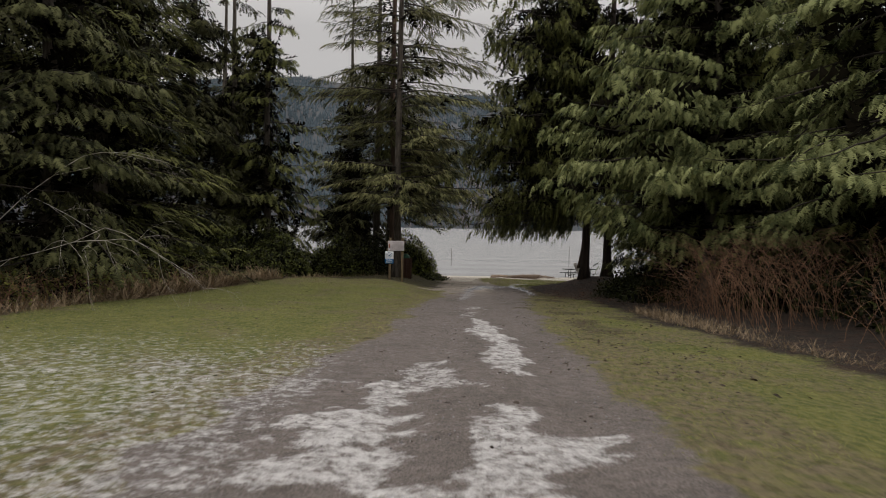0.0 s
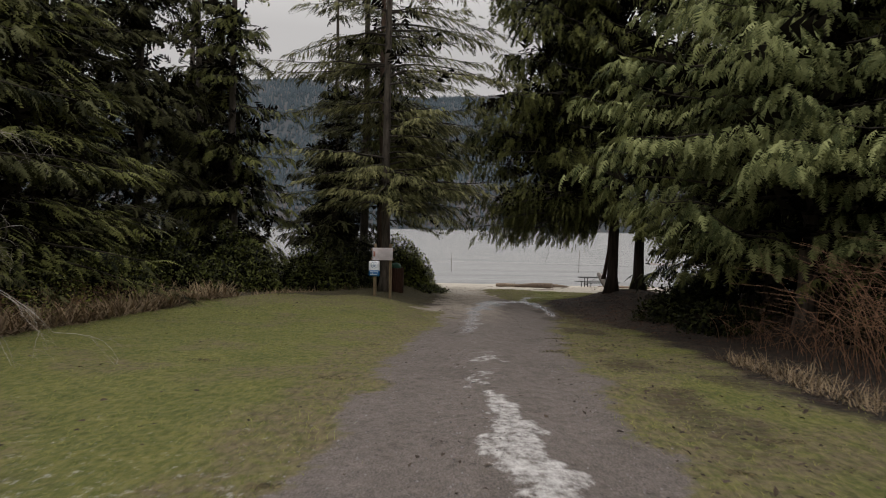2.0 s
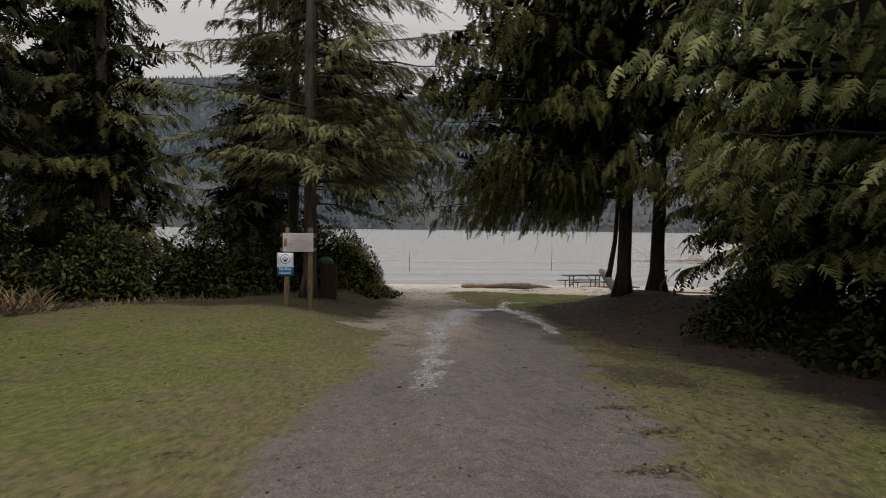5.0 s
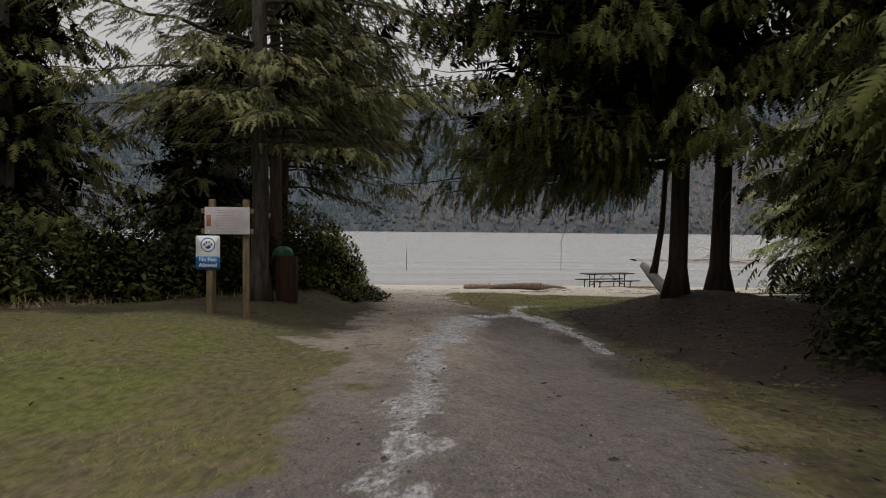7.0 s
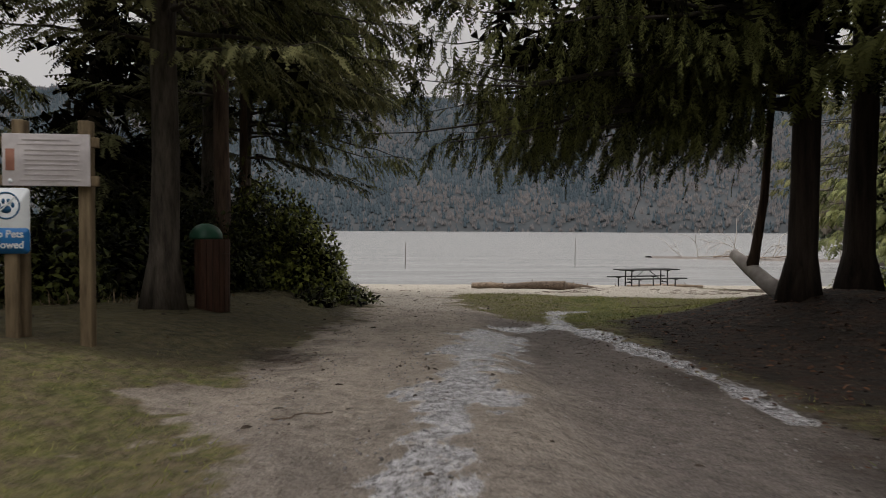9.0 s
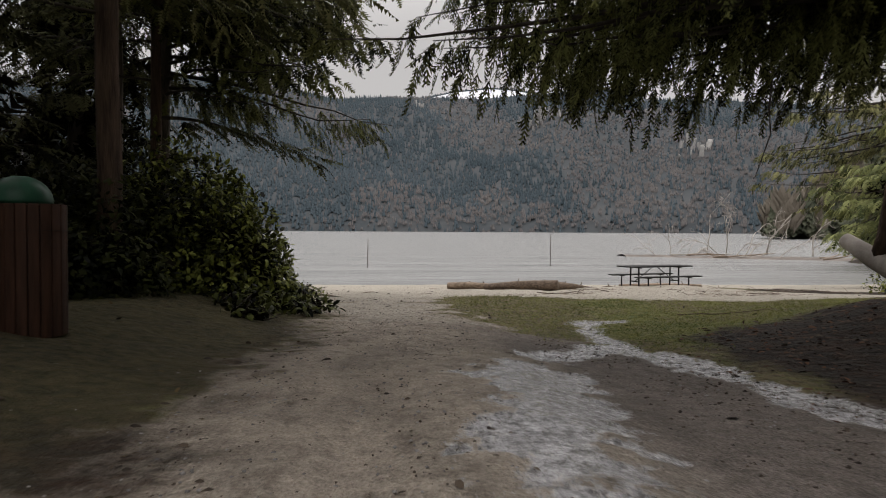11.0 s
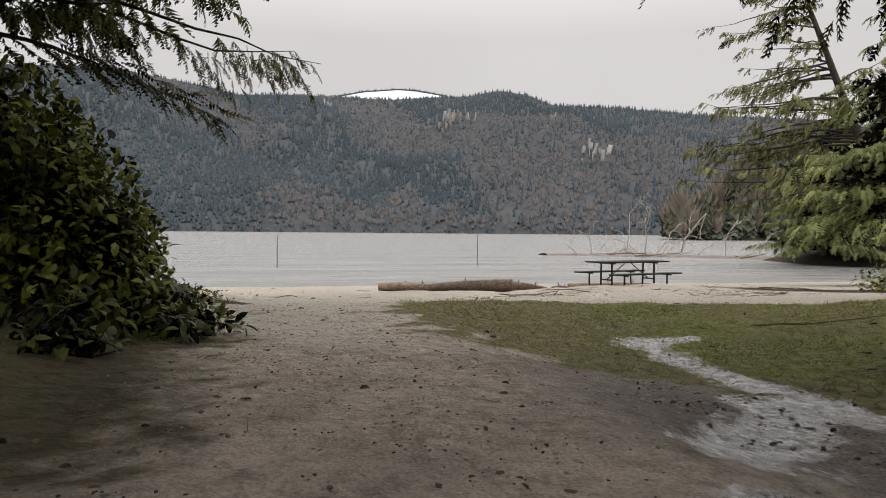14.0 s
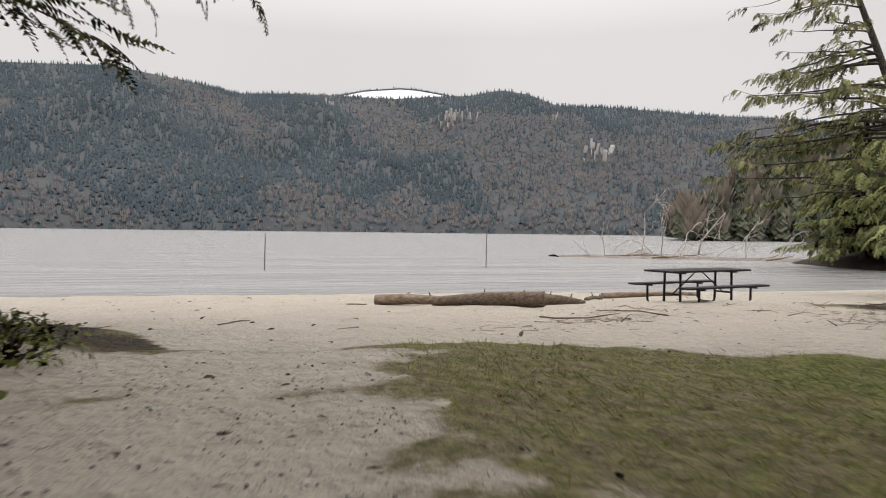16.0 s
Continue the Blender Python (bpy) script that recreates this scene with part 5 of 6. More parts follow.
anywhere = np.ones_like(z_path)
strewn("gravel_stones", 12000, (-3.2, 3.4, 4, 41), np.clip(z_path, 0, 1), PEBBLE, M_STONE, (0.012, 0.038), "loose stones on the gravel track", "gravel", 61)
strewn("fallen_debris", 900, (-4, 4.5, 4, 41), np.clip(0.15 + z_path, 0, 1), PEBBLE, M_CLOD, (0.015, 0.05), "dark cones and clods dropped on the track", "debris", 62)
strewn("fallen_leaves", 4200, (-10, 5.5, 5, 42), 0.35 * anywhere + 0.5 * z_litter, LEAF, M_CLOD, (0.04, 0.11), "dark fallen leaves on grass and track", "leaves", 63)
strewn("needle_litter", 8200, (2.2, 10, 20, 38), np.clip(z_litter, 0, 1), LEAF, material("rusty_litter", (0.03, 0.014, 0.008), (0.14, 0.068, 0.036), 4.0, 0.85, 0, island=0.7), (0.04, 0.10), "rusty needles and leaves under the cedars", "leaves", 64)
strewn("needle_litter", 5200, (-9, -1.2, 28, 44), np.clip(z_litter, 0, 1), LEAF, material("brown_litter", (0.030, 0.024, 0.010), (0.150, 0.105, 0.050), 4.0, 0.85, 0, island=0.8), (0.02, 0.07), "brown litter under the fir", "leaves", 65)
strewn("verge_litter", 5200, (1.2, 4.4, 6, 30), np.clip(smooth(0.9, 1.5, px - edge_right(py) + 1.2) * (0.25 + 1.4 * smooth(0.45, 0.65, w1)) * (1 - smooth(2.6, 4.2, px - edge_right(py) + 1.2)), 0, 1), LEAF, M_CLOD, (0.03, 0.09), "dark leaf litter strewn along the verge", "leaves", 67)
strewn("track_debris", 2600, (-3, 3, 29, 42), np.clip(0.3 + 0.7 * smooth(0.45, 0.6, w1), 0, 1), LEAF, M_CLOD, (0.015, 0.05), "fine dark scraps on the sandy track", "debris", 68)
strewn("track_grit", 7000, (-3, 3, 29, 43), np.clip(z_path * (0.4 + 0.6 * smooth(0.4, 0.6, w2)), 0, 1), PEBBLE, M_CLOD, (0.006, 0.022), "small dark grit on the sandy track", "gravel", 69)
strewn("wet_stones", 1500, (0.9, 4.6, 30, 36.6), np.clip(z_path + 0.4 * z_litter, 0, 1), PEBBLE, M_CLOD, (0.015, 0.05), "dark wet stones and clods beside the meltwater", "stones", 70)
strewn("beach_debris", 420, (-8, 18, 43, 58), z_sand * (z_sand > 0.8), LEAF, M_CLOD, (0.05, 0.16), "scraps of leaf and bark on the sand", "debris", 66)


def leaf_clump(x, y, r, seed, mat, label):
    """A small matted heap of leaves and torn turf."""
    rs = np.random.default_rng(seed)
    n = int(240 * r + 40)
    a, d = rs.uniform(0, 6.28, n), r * np.sqrt(rs.uniform(0, 1, n))
    qx_, qy_ = x + d * np.cos(a) * 1.5, y + d * np.sin(a) * 0.8
    o = np.array([x, y, gz(x, y)])
    P = np.column_stack([qx_, qy_, land(qx_, qy_) + 0.02 * (1 - (d / r) ** 2) * rs.uniform(0.2, 1, n)]) - o
    ob = part("leaf_clump", scatter(LEAF, P, np.column_stack([rs.normal(0, 1, (n, 2)), rs.normal(0, 0.08, n)]), np.column_stack([rs.normal(0, 0.25, (n, 2)), np.ones(n)]), rs.uniform(0.03, 0.075, n)), mat)
    ob.location = o
    return tagged(ob, label, "leaf litter", "clumps of leaf litter")


for k, (cx_, cy_, cr_) in enumerate(((1.25, 17.9, 0.26), (1.6, 18.9, 0.30), (1.5, 19.8, 0.18), (2.35, 14.2, 0.24), (1.9, 16.3, 0.16), (-4.65, 15.7, 0.22), (-2.25, 14.3, 0.2), (-1.9, 10.1, 0.10), (1.85, 10.8, 0.12), (3.6, 25.2, 0.14), (2.3, 24.4, 0.2), (1.95, 22.6, 0.22), (2.9, 20.6, 0.2), (-2.3, 18.2, 0.12), (3.1, 16.8, 0.2), (2.1, 8.3, 0.14), (2.7, 11.8, 0.16))):
    leaf_clump(cx_, cy_, cr_ * 0.8, 800 + k, M_MATTED, "dark matted clump of leaves and torn turf")


def wrack(x, y, rx, ry, n, seed):
    """A thin patch of washed-up stalks and bark flakes on the sand."""
    rs = np.random.default_rng(seed)
    qx_, qy_ = x + rs.normal(0, rx, n), y + rs.normal(0, ry, n)
    o = np.array([x, y, gz(x, y)])
    P = np.column_stack([qx_, qy_, land(qx_, qy_) + 0.008]) - o
    ob = part("beach_wrack", scatter(LONG_BLADE, P, np.column_stack([rs.normal(0, 1, n), rs.normal(0, 0.45, n), rs.normal(0.02, 0.06, n)]), np.column_stack([rs.normal(0, 0.4, (n, 2)), np.ones(n)]), rs.uniform(0.12, 0.55, n)), M_DRIFT_END)
    ob.location = o
    return tagged(ob, "brown stalks and bark washed up on pale sand", "driftwood", kind="stuff")


for k, (cx_, cy_, ax_, ay_, cn_) in enumerate(((4.2, 45.4, 0.5, 0.45, 150), (5.4, 46.3, 0.3, 0.25, 60), (9.0, 45.0, 0.9, 0.6, 240), (8.0, 43.6, 0.7, 0.4, 110), (12.2, 46.6, 1.4, 0.5, 240), (2.5, 44.2, 0.8, 0.4, 40))):
    wrack(cx_, cy_, ax_, ay_, cn_, 850 + k)


def stick(a, b, r, mat, name, label, category="stick", sag=0.0, seg=6):
    """A bent stick lying from a to b (x, y); its height follows the ground."""
    rs = np.random.default_rng(int(abs(a[0] * 31 + a[1] * 17) * 10))
    s = np.linspace(0, 1, 6)
    x, y = a[0] + (b[0] - a[0]) * s + rs.normal(0, 0.03, 6), a[1] + (b[1] - a[1]) * s + rs.normal(0, 0.03, 6)
    z = land(x, y) + r * 0.7
    o = np.array([x[0], y[0], z[0]])
    ob = part(name, tube(np.stack([x, y, z], 1) - o, np.linspace(r, r * 0.5, 6), seg), mat, None)
    ob.location = o
    return tagged(ob, label, category)


for a_, b_, r_ in (((-1.28, 27.75), (-1.0, 27.97), 0.007), ((4.2, 38.6), (5.6, 38.1), 0.012), ((3.4, 46.2), (4.6, 45.8), 0.015), ((5.2, 45.3), (4.5, 46.4), 0.014), ((10.4, 46.6), (12.2, 46.2), 0.015), ((11.2, 47.6), (13.0, 47.1), 0.018), ((12.2, 46.9), (14.2, 47.6), 0.016), ((-1.6, 45.8), (-1.2, 46.1), 0.014), ((8.8, 44.6), (9.6, 44.5), 0.014), ((-3.2, 44.7), (-2.9, 45.2), 0.010), ((0.7, 52.9), (1.15, 53.1), 0.03)):
    stick(a_, b_, r_, M_DRIFT_END, "fallen_stick", "thin brown stick lying on the ground")


# ---- logs on the beach ----
def beach_log(name, a, b, r0, r1, label, seed, mat, bury=0.25, bend=0.05):
    rs = np.random.default_rng(seed)
    n, seg = 18, 16
    s = np.linspace(0, 1, n)
    p = np.stack([a[0] + (b[0] - a[0]) * s, a[1] + (b[1] - a[1]) * s], 1)
    z = land(p[:, 0], p[:, 1])
    z = np.linspace(z[0], z[-1], n)
    rad = r0 + (r1 - r0) * s
    c = np.column_stack([p, z + rad * (1 - bury) + bend * np.sin(np.pi * s)])
    V, F = tube(c, rad, seg)
    k = np.repeat(np.arange(n), seg)
    d = V[:-2] - c[k]
    g = 1 + 0.22 * (fbm(np.tile(np.arange(seg) * 0.8, n), k * 0.35, seed) - 0.5) + 0.10 * (fbm(np.tile(np.arange(seg) * 2.3, n), k * 1.1, seed + 3) - 0.5) + rs.normal(0, 0.012, len(k))
    V[:-2] = c[k] + d * g[:, None]
    o = c[0].copy()
    log = empty(name, *o, label, "log")
    part("log_body", (V - o, F), mat, log, "", True)
    for j in range(2):
        i = rs.integers(3, n - 3)
        q = c[i] + np.array([0, 0, rad[i] * 0.8])
        part("branch_stub", tube(np.array([q, q + np.array([rs.normal(0, 0.04), rs.normal(0, 0.04), rs.uniform(0.06, 0.14)])]) - o, [0.02, 0.012], 6), M_DRIFT_END, log)
    return log


beach_log("driftwood_log", (1.35, 52.3), (3.3, 51.3), 0.15, 0.09, "pale weathered driftwood log half sunk in sand", 71, M_DRIFT)
beach_log("driftwood_log", (2.6, 51.35), (5.0, 50.2), 0.11, 0.20, "brown driftwood log with cracked bark on the sand", 72, M_DRIFT_END)
beach_log("driftwood_log", (4.75, 50.9), (6.6, 51.6), 0.20, 0.06, "dark split driftwood log tapering to a point", 73, M_DRIFT_END)
beach_log("driftwood_log", (9.3, 56.2), (13.4, 57.0), 0.11, 0.07, "thin brown log by the waterline", 74, M_DRIFT)
beach_log("driftwood_log", (8.0, 54.6), (8.9, 55.4), 0.06, 0.05, "short dark driftwood piece near the water", 75, M_DRIFT_END)


# ---- picnic table ----
def picnic_table(x, y, turn):
    z = min(gz(x + dx, y + dy) for dx in (-0.8, 0.8) for dy in (-0.6, 0.6)) + 0.01
    t = empty("picnic_table", x, y, z, "dark picnic table with two benches and steel frame", "picnic table")
    t.rotation_euler = (0, 0, radians(turn))
    for k in range(5):
        part("tabletop_plank", bevel_box(2.44, 0.135, 0.04, 0.006, (0, -0.29 + k * 0.145, 0.745)), M_PLANK, t)
    for sd in (-1, 1):
        bench = part("bench", bevel_box(2.44, 0.125, 0.038, 0.006, (0, sd * 0.60, 0.445)), M_PLANK, t)
        part("bench_plank", bevel_box(2.44, 0.125, 0.038, 0.006, (0, sd * 0.735, 0.445)), M_PLANK, bench)
    for ex in (-0.785, 0.785):
        for sd in (-1, 1):
            leg = [(ex, sd * 0.20, 0.72), (ex, sd * 0.205, 0.40), (ex, sd * 0.21, 0.12), (ex, sd * 0.235, 0.045), (ex, sd * 0.30, 0.02)]
            part("table_leg", tube(leg, 0.026, 10), M_TABLE, t, "", True)
            foot = [(ex, sd * 0.30, 0.022), (ex, sd * 0.50, 0.02), (ex, sd * 0.60, 0.03), (ex, sd * 0.655, 0.09), (ex, sd * 0.665, 0.20), (ex, sd * 0.665, 0.43)]
            part("bench_leg", tube(foot, 0.024, 10), M_TABLE, t, "", True)
            part("bench_bracket", bevel_box(0.05, 0.27, 0.03, 0.005, (ex, sd * 0.667, 0.412)), M_TABLE, t)
        part("crossbar", tube([(ex, -0.21, 0.27), (ex, 0.21, 0.27)], 0.02, 8), M_TABLE, t, "", True)
        part("top_bracket", bevel_box(0.05, 0.66, 0.03, 0.005, (ex, 0, 0.71)), M_TABLE, t)
        part("brace", tube([(ex * 0.99, 0, 0.27), (ex * 0.12, 0, 0.715)], 0.014, 8), M_TABLE, t, "", True)
    part("top_rail", bevel_box(0.30, 0.06, 0.02, 0.004, (0, 0, 0.714)), M_TABLE, t)
    return t


picnic_table(7.70, 48.32, 17.5)


# ---- signs ----
def flat_disc(x, z, rx, rz, y, n=28, tilt=0.0):
    a = np.linspace(0, 2 * np.pi, n, endpoint=False)
    ux, uz = rx * np.cos(a), rz * np.sin(a)
    ring = np.stack([x + ux * np.cos(tilt) - uz * np.sin(tilt), np.full(n, y), z + ux * np.sin(tilt) + uz * np.cos(tilt)], 1)
    V = np.vstack([ring, [[x, y, z]], ring + [0, 0.002, 0]])
    F = [(n, k, (k + 1) % n) for k in range(n)] + [(k, n + 1 + k, n + 1 + (k + 1) % n) for k in range(n)] + [(k, n + 1 + (k + 1) % n, (k + 1) % n) for k in range(n)]
    return V, np.array(F)


def ring(x, z, r, w, y, n=40):
    a = np.linspace(0, 2 * np.pi, n, endpoint=False)
    V = np.concatenate([np.stack([x + q * np.cos(a), np.full(n, yy), z + q * np.sin(a)], 1) for q, yy in ((r - w, y), (r + w, y), (r + w, y + 0.002), (r - w, y + 0.002))])
    F = []
    for j in range(4):
        for k in range(n):
            p, q, r2, s = j * n + k, j * n + (k + 1) % n, ((j + 1) % 4) * n + (k + 1) % n, ((j + 1) % 4) * n + k
            F += [(p, q, r2), (p, r2, s)]
    return V, np.array(F)


def rounded_panel(w, h, d, r, at):
    """A flat panel in the xz plane with rounded corners."""
    pts = []
    for cx, cz, a0 in ((w / 2 - r, h / 2 - r, 0), (-w / 2 + r, h / 2 - r, 90), (-w / 2 + r, -h / 2 + r, 180), (w / 2 - r, -h / 2 + r, 270)):
        for k in range(6):
            a = radians(a0 + k * 18)
            pts.append((cx + r * math.cos(a), cz + r * math.sin(a)))
    n = len(pts)
    P = np.array(pts)
    fr = np.column_stack([P[:, 0], np.full(n, -d / 2), P[:, 1]])
    V = np.vstack([fr, fr + [0, d, 0], [[0, -d / 2, 0], [0, d / 2, 0]]]) + np.array(at)
    F = []
    for k in range(n):
        j = (k + 1) % n
        F += [(2 * n, k, j), (2 * n + 1, n + j, n + k), (k, n + k, n + j), (k, n + j, j)]
    return V, np.array(F)


def lettering(text, size, at, mat, parent, name="lettering"):
    cu = bpy.data.curves.new("type", "FONT")
    cu.body, cu.size, cu.align_x, cu.extrude, cu.offset = text, size, "CENTER", 0.001, size * 0.02
    tmp = new("type", cu)
    me = bpy.data.meshes.new_from_object(tmp.evaluated_get(bpy.context.evaluated_depsgraph_get()))
    bpy.data.objects.remove(tmp)
    me.materials.clear()
    me.materials.append(mat)
    ob = new(name, me)
    ob.rotation_euler, ob.location, ob.parent = (radians(90), 0, 0), at, parent
    return ob


def info_board():
    """A printed board on two square posts with rails behind."""
    x, y = -3.70, 29.48
    z = gz(x, y)
    t = empty("notice_board", x, y, z - 0.22, "faded white printed notice board on two wooden posts", "sign")
    t.rotation_euler = (0, 0, radians(4))
    for dx in (-0.27, 0.29):
        part("post", bevel_box(0.105, 0.105, 2.20, 0.012, (dx, 0.02, 1.08)), M_POST, t)
    for dz in (1.64, 1.98):
        part("rail", bevel_box(0.86, 0.04, 0.09, 0.008, (0.0, -0.055, dz)), M_POST, t)
    pan = part("panel", bevel_box(0.735, 0.016, 0.455, 0.004, (0.0, -0.085, 1.82)), M_BOARD, t)
    y1 = -0.0955
    for k, (w, dz, dx) in enumerate(((0.40, 0.175, 0.0), (0.52, 0.135, 0.02), (0.46, 0.085, 0.05), (0.46, 0.045, 0.05), (0.46, 0.0, 0.05), (0.44, -0.04, 0.04), (0.46, -0.085, 0.05), (0.42, -0.13, 0.03), (0.50, -0.175, 0.03))):
        part("text_line", bevel_box(w, 0.003, 0.013, 0.001, (dx, y1, 1.82 + dz)), M_LINES, pan)
    part("picture_strip", bevel_box(0.075, 0.003, 0.19, 0.001, (-0.30, y1, 1.82 + 0.0)), M_REDPIC, pan)
    part("emblem", flat_disc(-0.30, 1.82 - 0.185, 0.02, 0.02, y1 - 0.002), M_WHITE, pan)
    return t


def pet_sign():
    x, y = -3.98, 29.30
    z = gz(x, y)
    t = empty("pet_sign", x, y, z - 0.31, "blue and white no-pets sign on a wooden post", "sign")
    t.rotation_euler = (0, 0, radians(2))
    part("post", bevel_box(0.105, 0.06, 1.55, 0.010, (0.02, 0.03, 0.78)), M_POST, t)
    zc = 1.32
    pan = part("panel", rounded_panel(0.395, 0.565, 0.008, 0.035, (0, -0.012, zc)), M_WHITE, t)
    part("blue_field", rounded_panel(0.395, 0.22, 0.006, 0.033, (0, -0.0165, zc - 0.1725)), M_BLUE, pan)
    yy = -0.0185
    part("prohibition_ring", ring(0, zc + 0.13, 0.112, 0.007, yy), M_INK, pan)
    part("paw_pad", flat_disc(0, zc + 0.098, 0.045, 0.034, yy), M_INK, pan)
    for dx, dz in ((-0.058, 0.135), (-0.022, 0.168), (0.022, 0.168), (0.058, 0.135)):
        part("paw_toe", flat_disc(dx, zc + dz, 0.015, 0.023, yy), M_INK, pan)
    a = radians(45)
    part("slash", bevel_box(0.222, 0.003, 0.012, 0.001, (0, yy - 0.003, zc + 0.13), Euler((0, -a, 0)).to_matrix()), M_WHITE, pan)
    lettering("No Pets", 0.088, (0, -0.0215, zc - 0.142), M_WHITE, pan)
    lettering("Allowed", 0.088, (0, -0.0215, zc - 0.235), M_WHITE, pan)
    return t


info_board()
pet_sign()


# ---- litter bin ----
def litter_bin(x, y):
    z = gz(x, y) - 0.03
    t = empty("litter_bin", x, y, z, "red-brown slatted bin with a green domed lid", "litter bin")
    for k in range(18):
        a = 2 * math.pi * k / 18
        part("slat", bevel_box(0.076, 0.024, 1.06, 0.006, (0.235 * math.cos(a), 0.235 * math.sin(a), 0.53), Euler((0, 0, a + math.pi / 2)).to_matrix()), M_BIN, t)
    part("liner", tube([(0, 0, 0.02), (0, 0, 1.03)], 0.21, 20), M_TABLE, t, "", True)
    n, seg = 8, 24
    s = np.linspace(0, math.pi / 2, n)
    prof = [(0.235, 1.06)] + [(0.235 * math.cos(q) + 0.0, 1.09 + 0.20 * math.sin(q)) for q in s[:-1]]
    V, F = tube([(-0.09, 0, h) for _, h in prof], [r for r, _ in prof], seg)
    part("lid", (V, F), M_LID, t, "green domed lid", True)
    part("hoop", ring(0, 0, 0.25, 0.008, 0), M_TABLE, t).matrix_local = pose(0, 0, 0.85, 90, 0, 0)
    return t


litter_bin(-3.56, 33.25)


# ---- stakes in the shallows ----
for sx, sy, sh in ((-2.64, 74.6, 2.05), (11.07, 76.9, 2.45)):
    st_ = part("marker_stake", tube([(0, 0, -2.2), (0.01, 0, sh * 0.5), (0.03, 0.0, sh)], [0.032, 0.03, 0.026], 8), M_POLE)
    st_.location = (sx, sy, WATER_Z)
    tagged(st_, "thin dark stake standing in the lake", "stake", "swimming area stakes")


# ---- dead branches ----
def dead_tree(name, x, y, z, height, seed, label, lean=(0.0, 0.0), r=0.06, mat=None, forks=3, category="dead tree"):
    rs = np.random.default_rng(seed)
    thing = empty(name, x, y, z, label, category, "dead trees on the spit")
    limbs = []

    def grow(p, d, ln, rr, level):
        pts, q, dd = [p], p.copy(), d.copy()
        for k in range(6):
            dd = norm(dd + rs.normal(0, 0.16, 3) + np.array([0.05 * lean[0], 0.05 * lean[1], -0.10 * k / 6 * (level + 1)]))
            q = q + dd * ln / 6
            pts.append(q.copy())
        limbs.append((level, tube(pts, np.linspace(rr, rr * 0.35, 7), 5)))
        if level < forks:
            for j in range(rs.integers(2, 5)):
                i = rs.integers(2, 7)
                grow(pts[i], norm(dd + rs.normal(0, 0.65, 3) + np.array([lean[0] * 0.3, lean[1] * 0.3, 0.1])), ln * rs.uniform(0.35, 0.65), rr * 0.55, level + 1)
    grow(np.zeros(3), norm(np.array([lean[0], lean[1], 1.0])), height, r, 0)
    part("stem", limbs[0][1], mat or M_TWIG_PALE, thing, "", True)
    rest = [q for l_, q in limbs[1:]]
    if rest:
        tagged(part("twig_mass", join(rest), mat or M_TWIG_PALE, thing), kind="stuff")
    return thing


for k, (dx, dy, dh, lx, ly, rr_) in enumerate(((44.0, 104.0, 6.6, 0.1, 0, 0.22), (33.5, 98, 5.4, 0.35, 0, 0.11), (36.5, 99, 5.8, -0.2, 0, 0.12), (39, 100, 5.0, 0.45, 0, 0.11), (31, 96, 3.2, 0.7, 0, 0.08), (27.5, 96, 3.4, -0.6, 0, 0.08), (41, 97, 3.8, 0.9, 0, 0.10), (46.5, 99, 3.0, 0.1, 0, 0.14), (49, 97, 3.2, 0.2, 0, 0.12), (51.5, 95, 2.6, -0.4, 0, 0.11), (54, 92, 2.4, 0.8, 0, 0.11), (35, 95, 2.6, 1.2, 0, 0.09), (34.8, 97, 4.2, -0.5, 0, 0.09), (37.6, 97.5, 4.6, 0.8, 0, 0.09), (30, 99, 4.0, 0.1, 0, 0.08))):
    dead_tree("dead_tree", dx, dy, WATER_Z - 0.3, dh, 400 + k, "bleached leafless tree drowned along the spit", (lx, ly), rr_ * 0.62, forks=4 if k in (1, 2, 3, 6) else 3)
sx_, sy_ = np.meshgrid(np.linspace(0, 1, 50), np.linspace(-1, 1, 9))
spx, spy = 24 + 60 * sx_ + 0 * sy_, 98 - 26 * sx_ + sy_ * (2.5 + 7 * sx_)
spz = WATER_Z - 0.25 + (0.42 + 0.35 * sx_ ** 2) * (1 - sy_ ** 2) * (0.6 + 0.8 * fbm(spx * 0.6, spy * 0.6, 8))
i6 = (np.arange(8)[:, None] * 50 + np.arange(49)[None]).ravel()
tagged(part("spit_bank", (np.stack([spx.ravel(), spy.ravel(), spz.ravel()], 1), np.concatenate([np.stack([i6, i6 + 1, i6 + 51], 1), np.stack([i6, i6 + 51, i6 + 50], 1)])), material("mud_bank", (0.10, 0.085, 0.075), (0.24, 0.205, 0.18), 1.2, 0.85, 0.4), None, "", True), "low muddy spit littered with driftwood", "shore", kind="structure")
rs7 = np.random.default_rng(77)
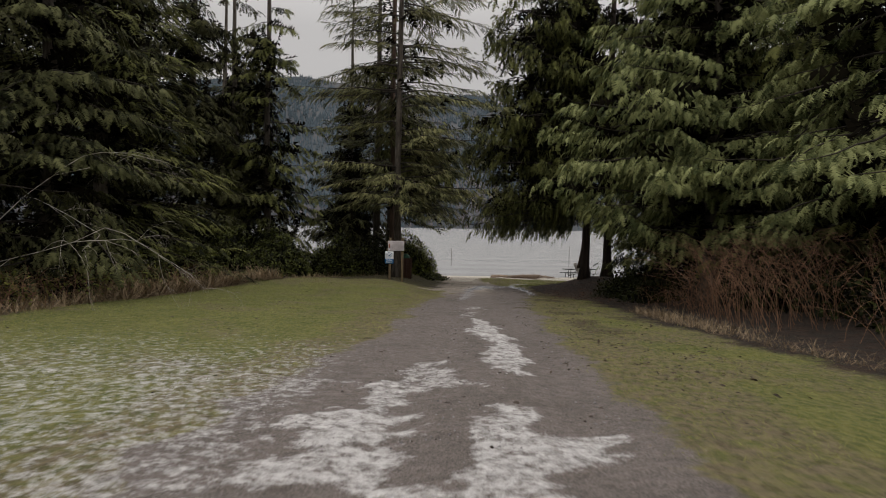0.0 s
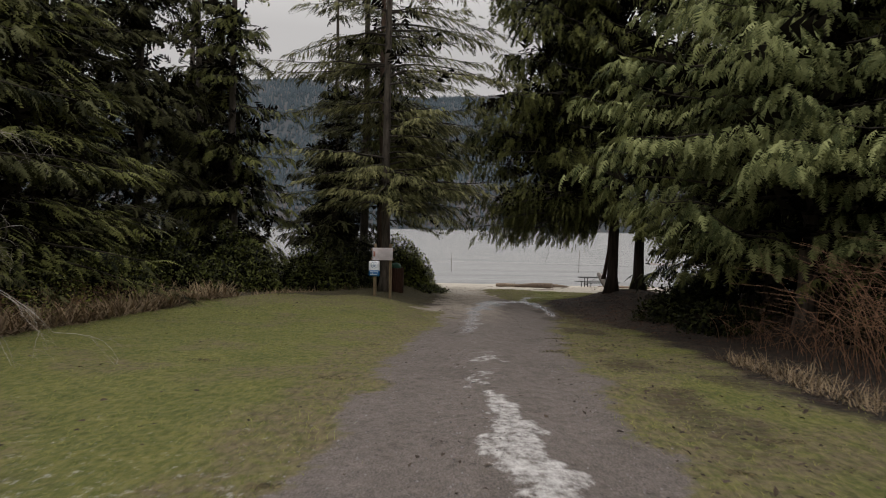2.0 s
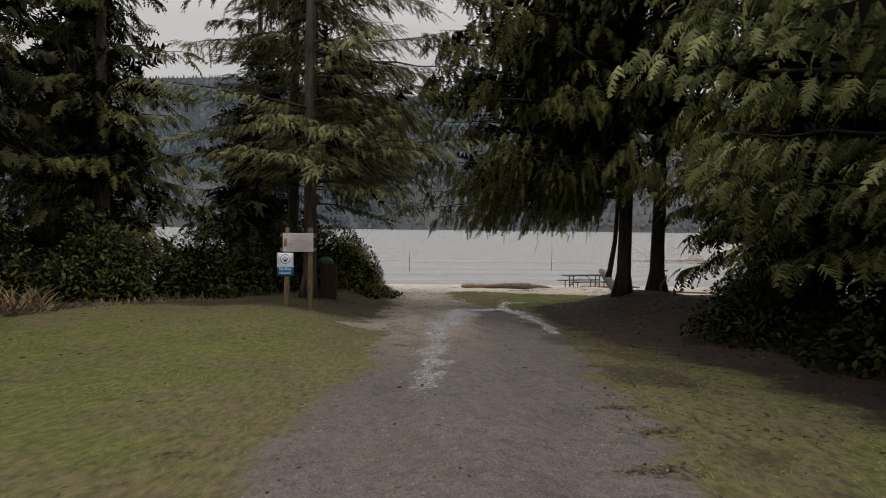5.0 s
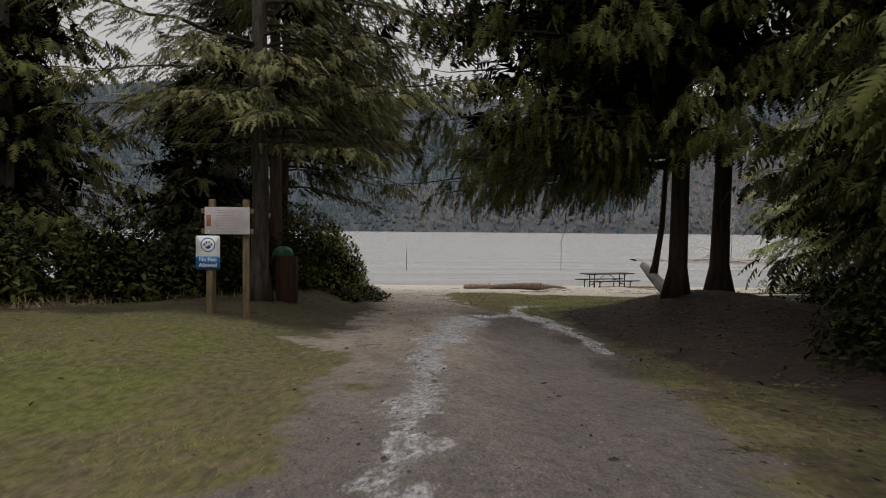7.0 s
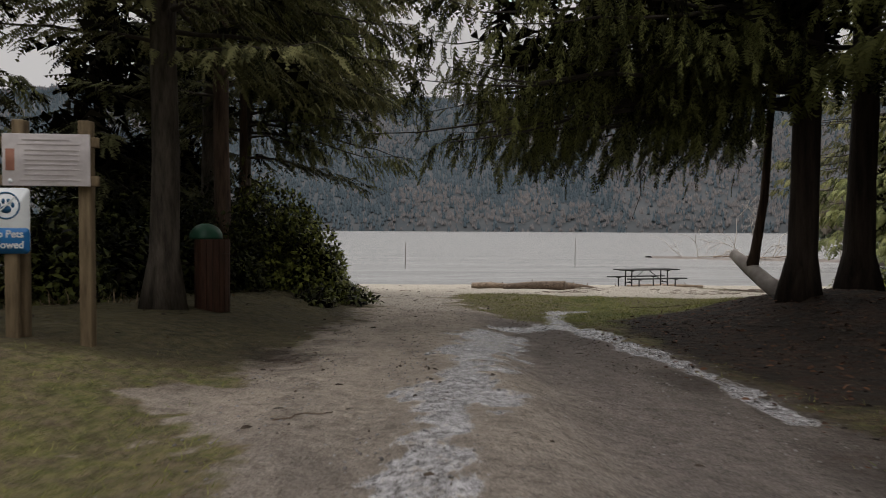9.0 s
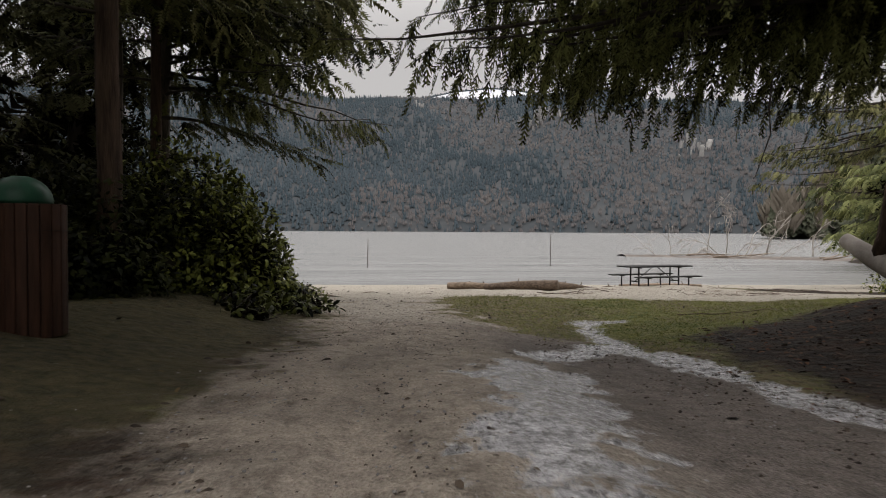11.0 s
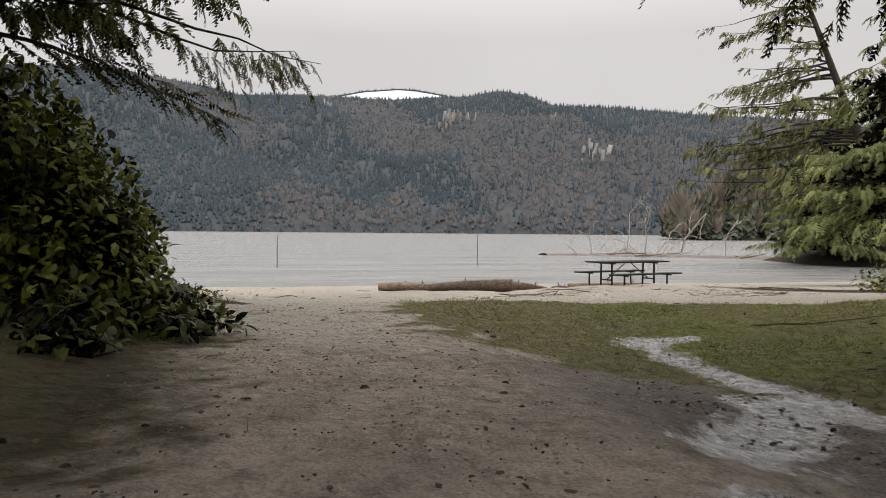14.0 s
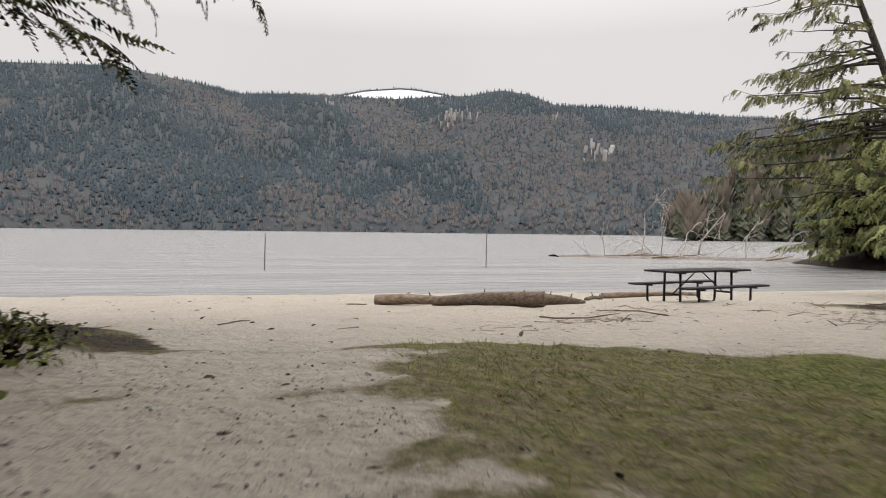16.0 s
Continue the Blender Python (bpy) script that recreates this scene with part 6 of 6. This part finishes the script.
for k in range(26):
    u_ = rs7.uniform(0.1, 0.95)
    cx_, cy_ = 24 + 60 * u_ + rs7.normal(0, 1), 98 - 26 * u_ + rs7.normal(0, 1.6)
    an_ = rs7.normal(0.1, 0.5)
    ln_ = rs7.uniform(1.0, 4.5)
    ob_ = part("drift_branch", tube([(-ln_ / 2 * math.cos(an_), -ln_ / 2 * math.sin(an_), 0), (0, 0, rs7.uniform(0, 0.15)), (ln_ / 2 * math.cos(an_), ln_ / 2 * math.sin(an_), rs7.uniform(0, 0.5))], [0.09, 0.08, 0.04], 6), M_DRIFT if k % 2 else M_TWIG_PALE)
    ob_.location = (cx_, cy_, WATER_Z + 0.15 + 0.22 * u_ ** 2)
    tagged(ob_, "bleached drift branch lying on the spit", "driftwood", "driftwood on the spit")
dead_tree("bare_shrub", -12.9, 14.0, gz(-12.9, 14.0), 4.9, 431, "pale leafless shrub reaching over the lawn", (0.75, 0.0), 0.016, forks=4, category="shrub")
dead_tree("bare_shrub", -13.5, 14.9, gz(-13.5, 14.9), 5.1, 433, "pale leafless shrub reaching over the lawn", (0.8, -0.05), 0.015, forks=4, category="shrub")


# ---- leaning stem at the foot of the cedars ----
def leaning_stem():
    o = np.array([5.80, 34.75, gz(5.80, 34.75) - 0.08])
    t = empty("leaning_stem", *o, "pale leaning cut stem with a dark upright shoot", "tree trunk")
    a, b = np.array([0, 0, 0.0]), np.array([-0.28, 1.55, 0.68])
    pts = [a, a + (b - a) * 0.35 + [0, 0, -0.07], a + (b - a) * 0.7 + [0, 0, -0.04], b]
    part("stem", tube(pts, [0.20, 0.15, 0.135, 0.10], 14), material("pale_smooth_bark", (0.28, 0.245, 0.215), (0.52, 0.47, 0.43), 4.0, 0.8, 0.4, 30), t, "", True)
    s = a + (b - a) * 0.66
    part("shoot", tube([s, s + [0.06, 0.0, 0.3], s + [0.22, 0.02, 1.3], s + [0.30, 0.05, 2.6], s + [0.6, 0.1, 5.5]], [0.12, 0.09, 0.075, 0.068, 0.04], 10), M_BARK_RED, t, "", True)
    return t


leaning_stem()
hang = part("hanging_twig", tube([(0, 0, 0), (-0.03, 0, -0.3), (-0.01, 0, -0.55), (-0.14, 0.02, -0.95)], [0.010, 0.009, 0.007, 0.004], 5), M_LIMB)
hang.location = (2.85, 33.6, 3.35)
tagged(hang, "thin dead twig hanging from the cedar limbs", "twig")
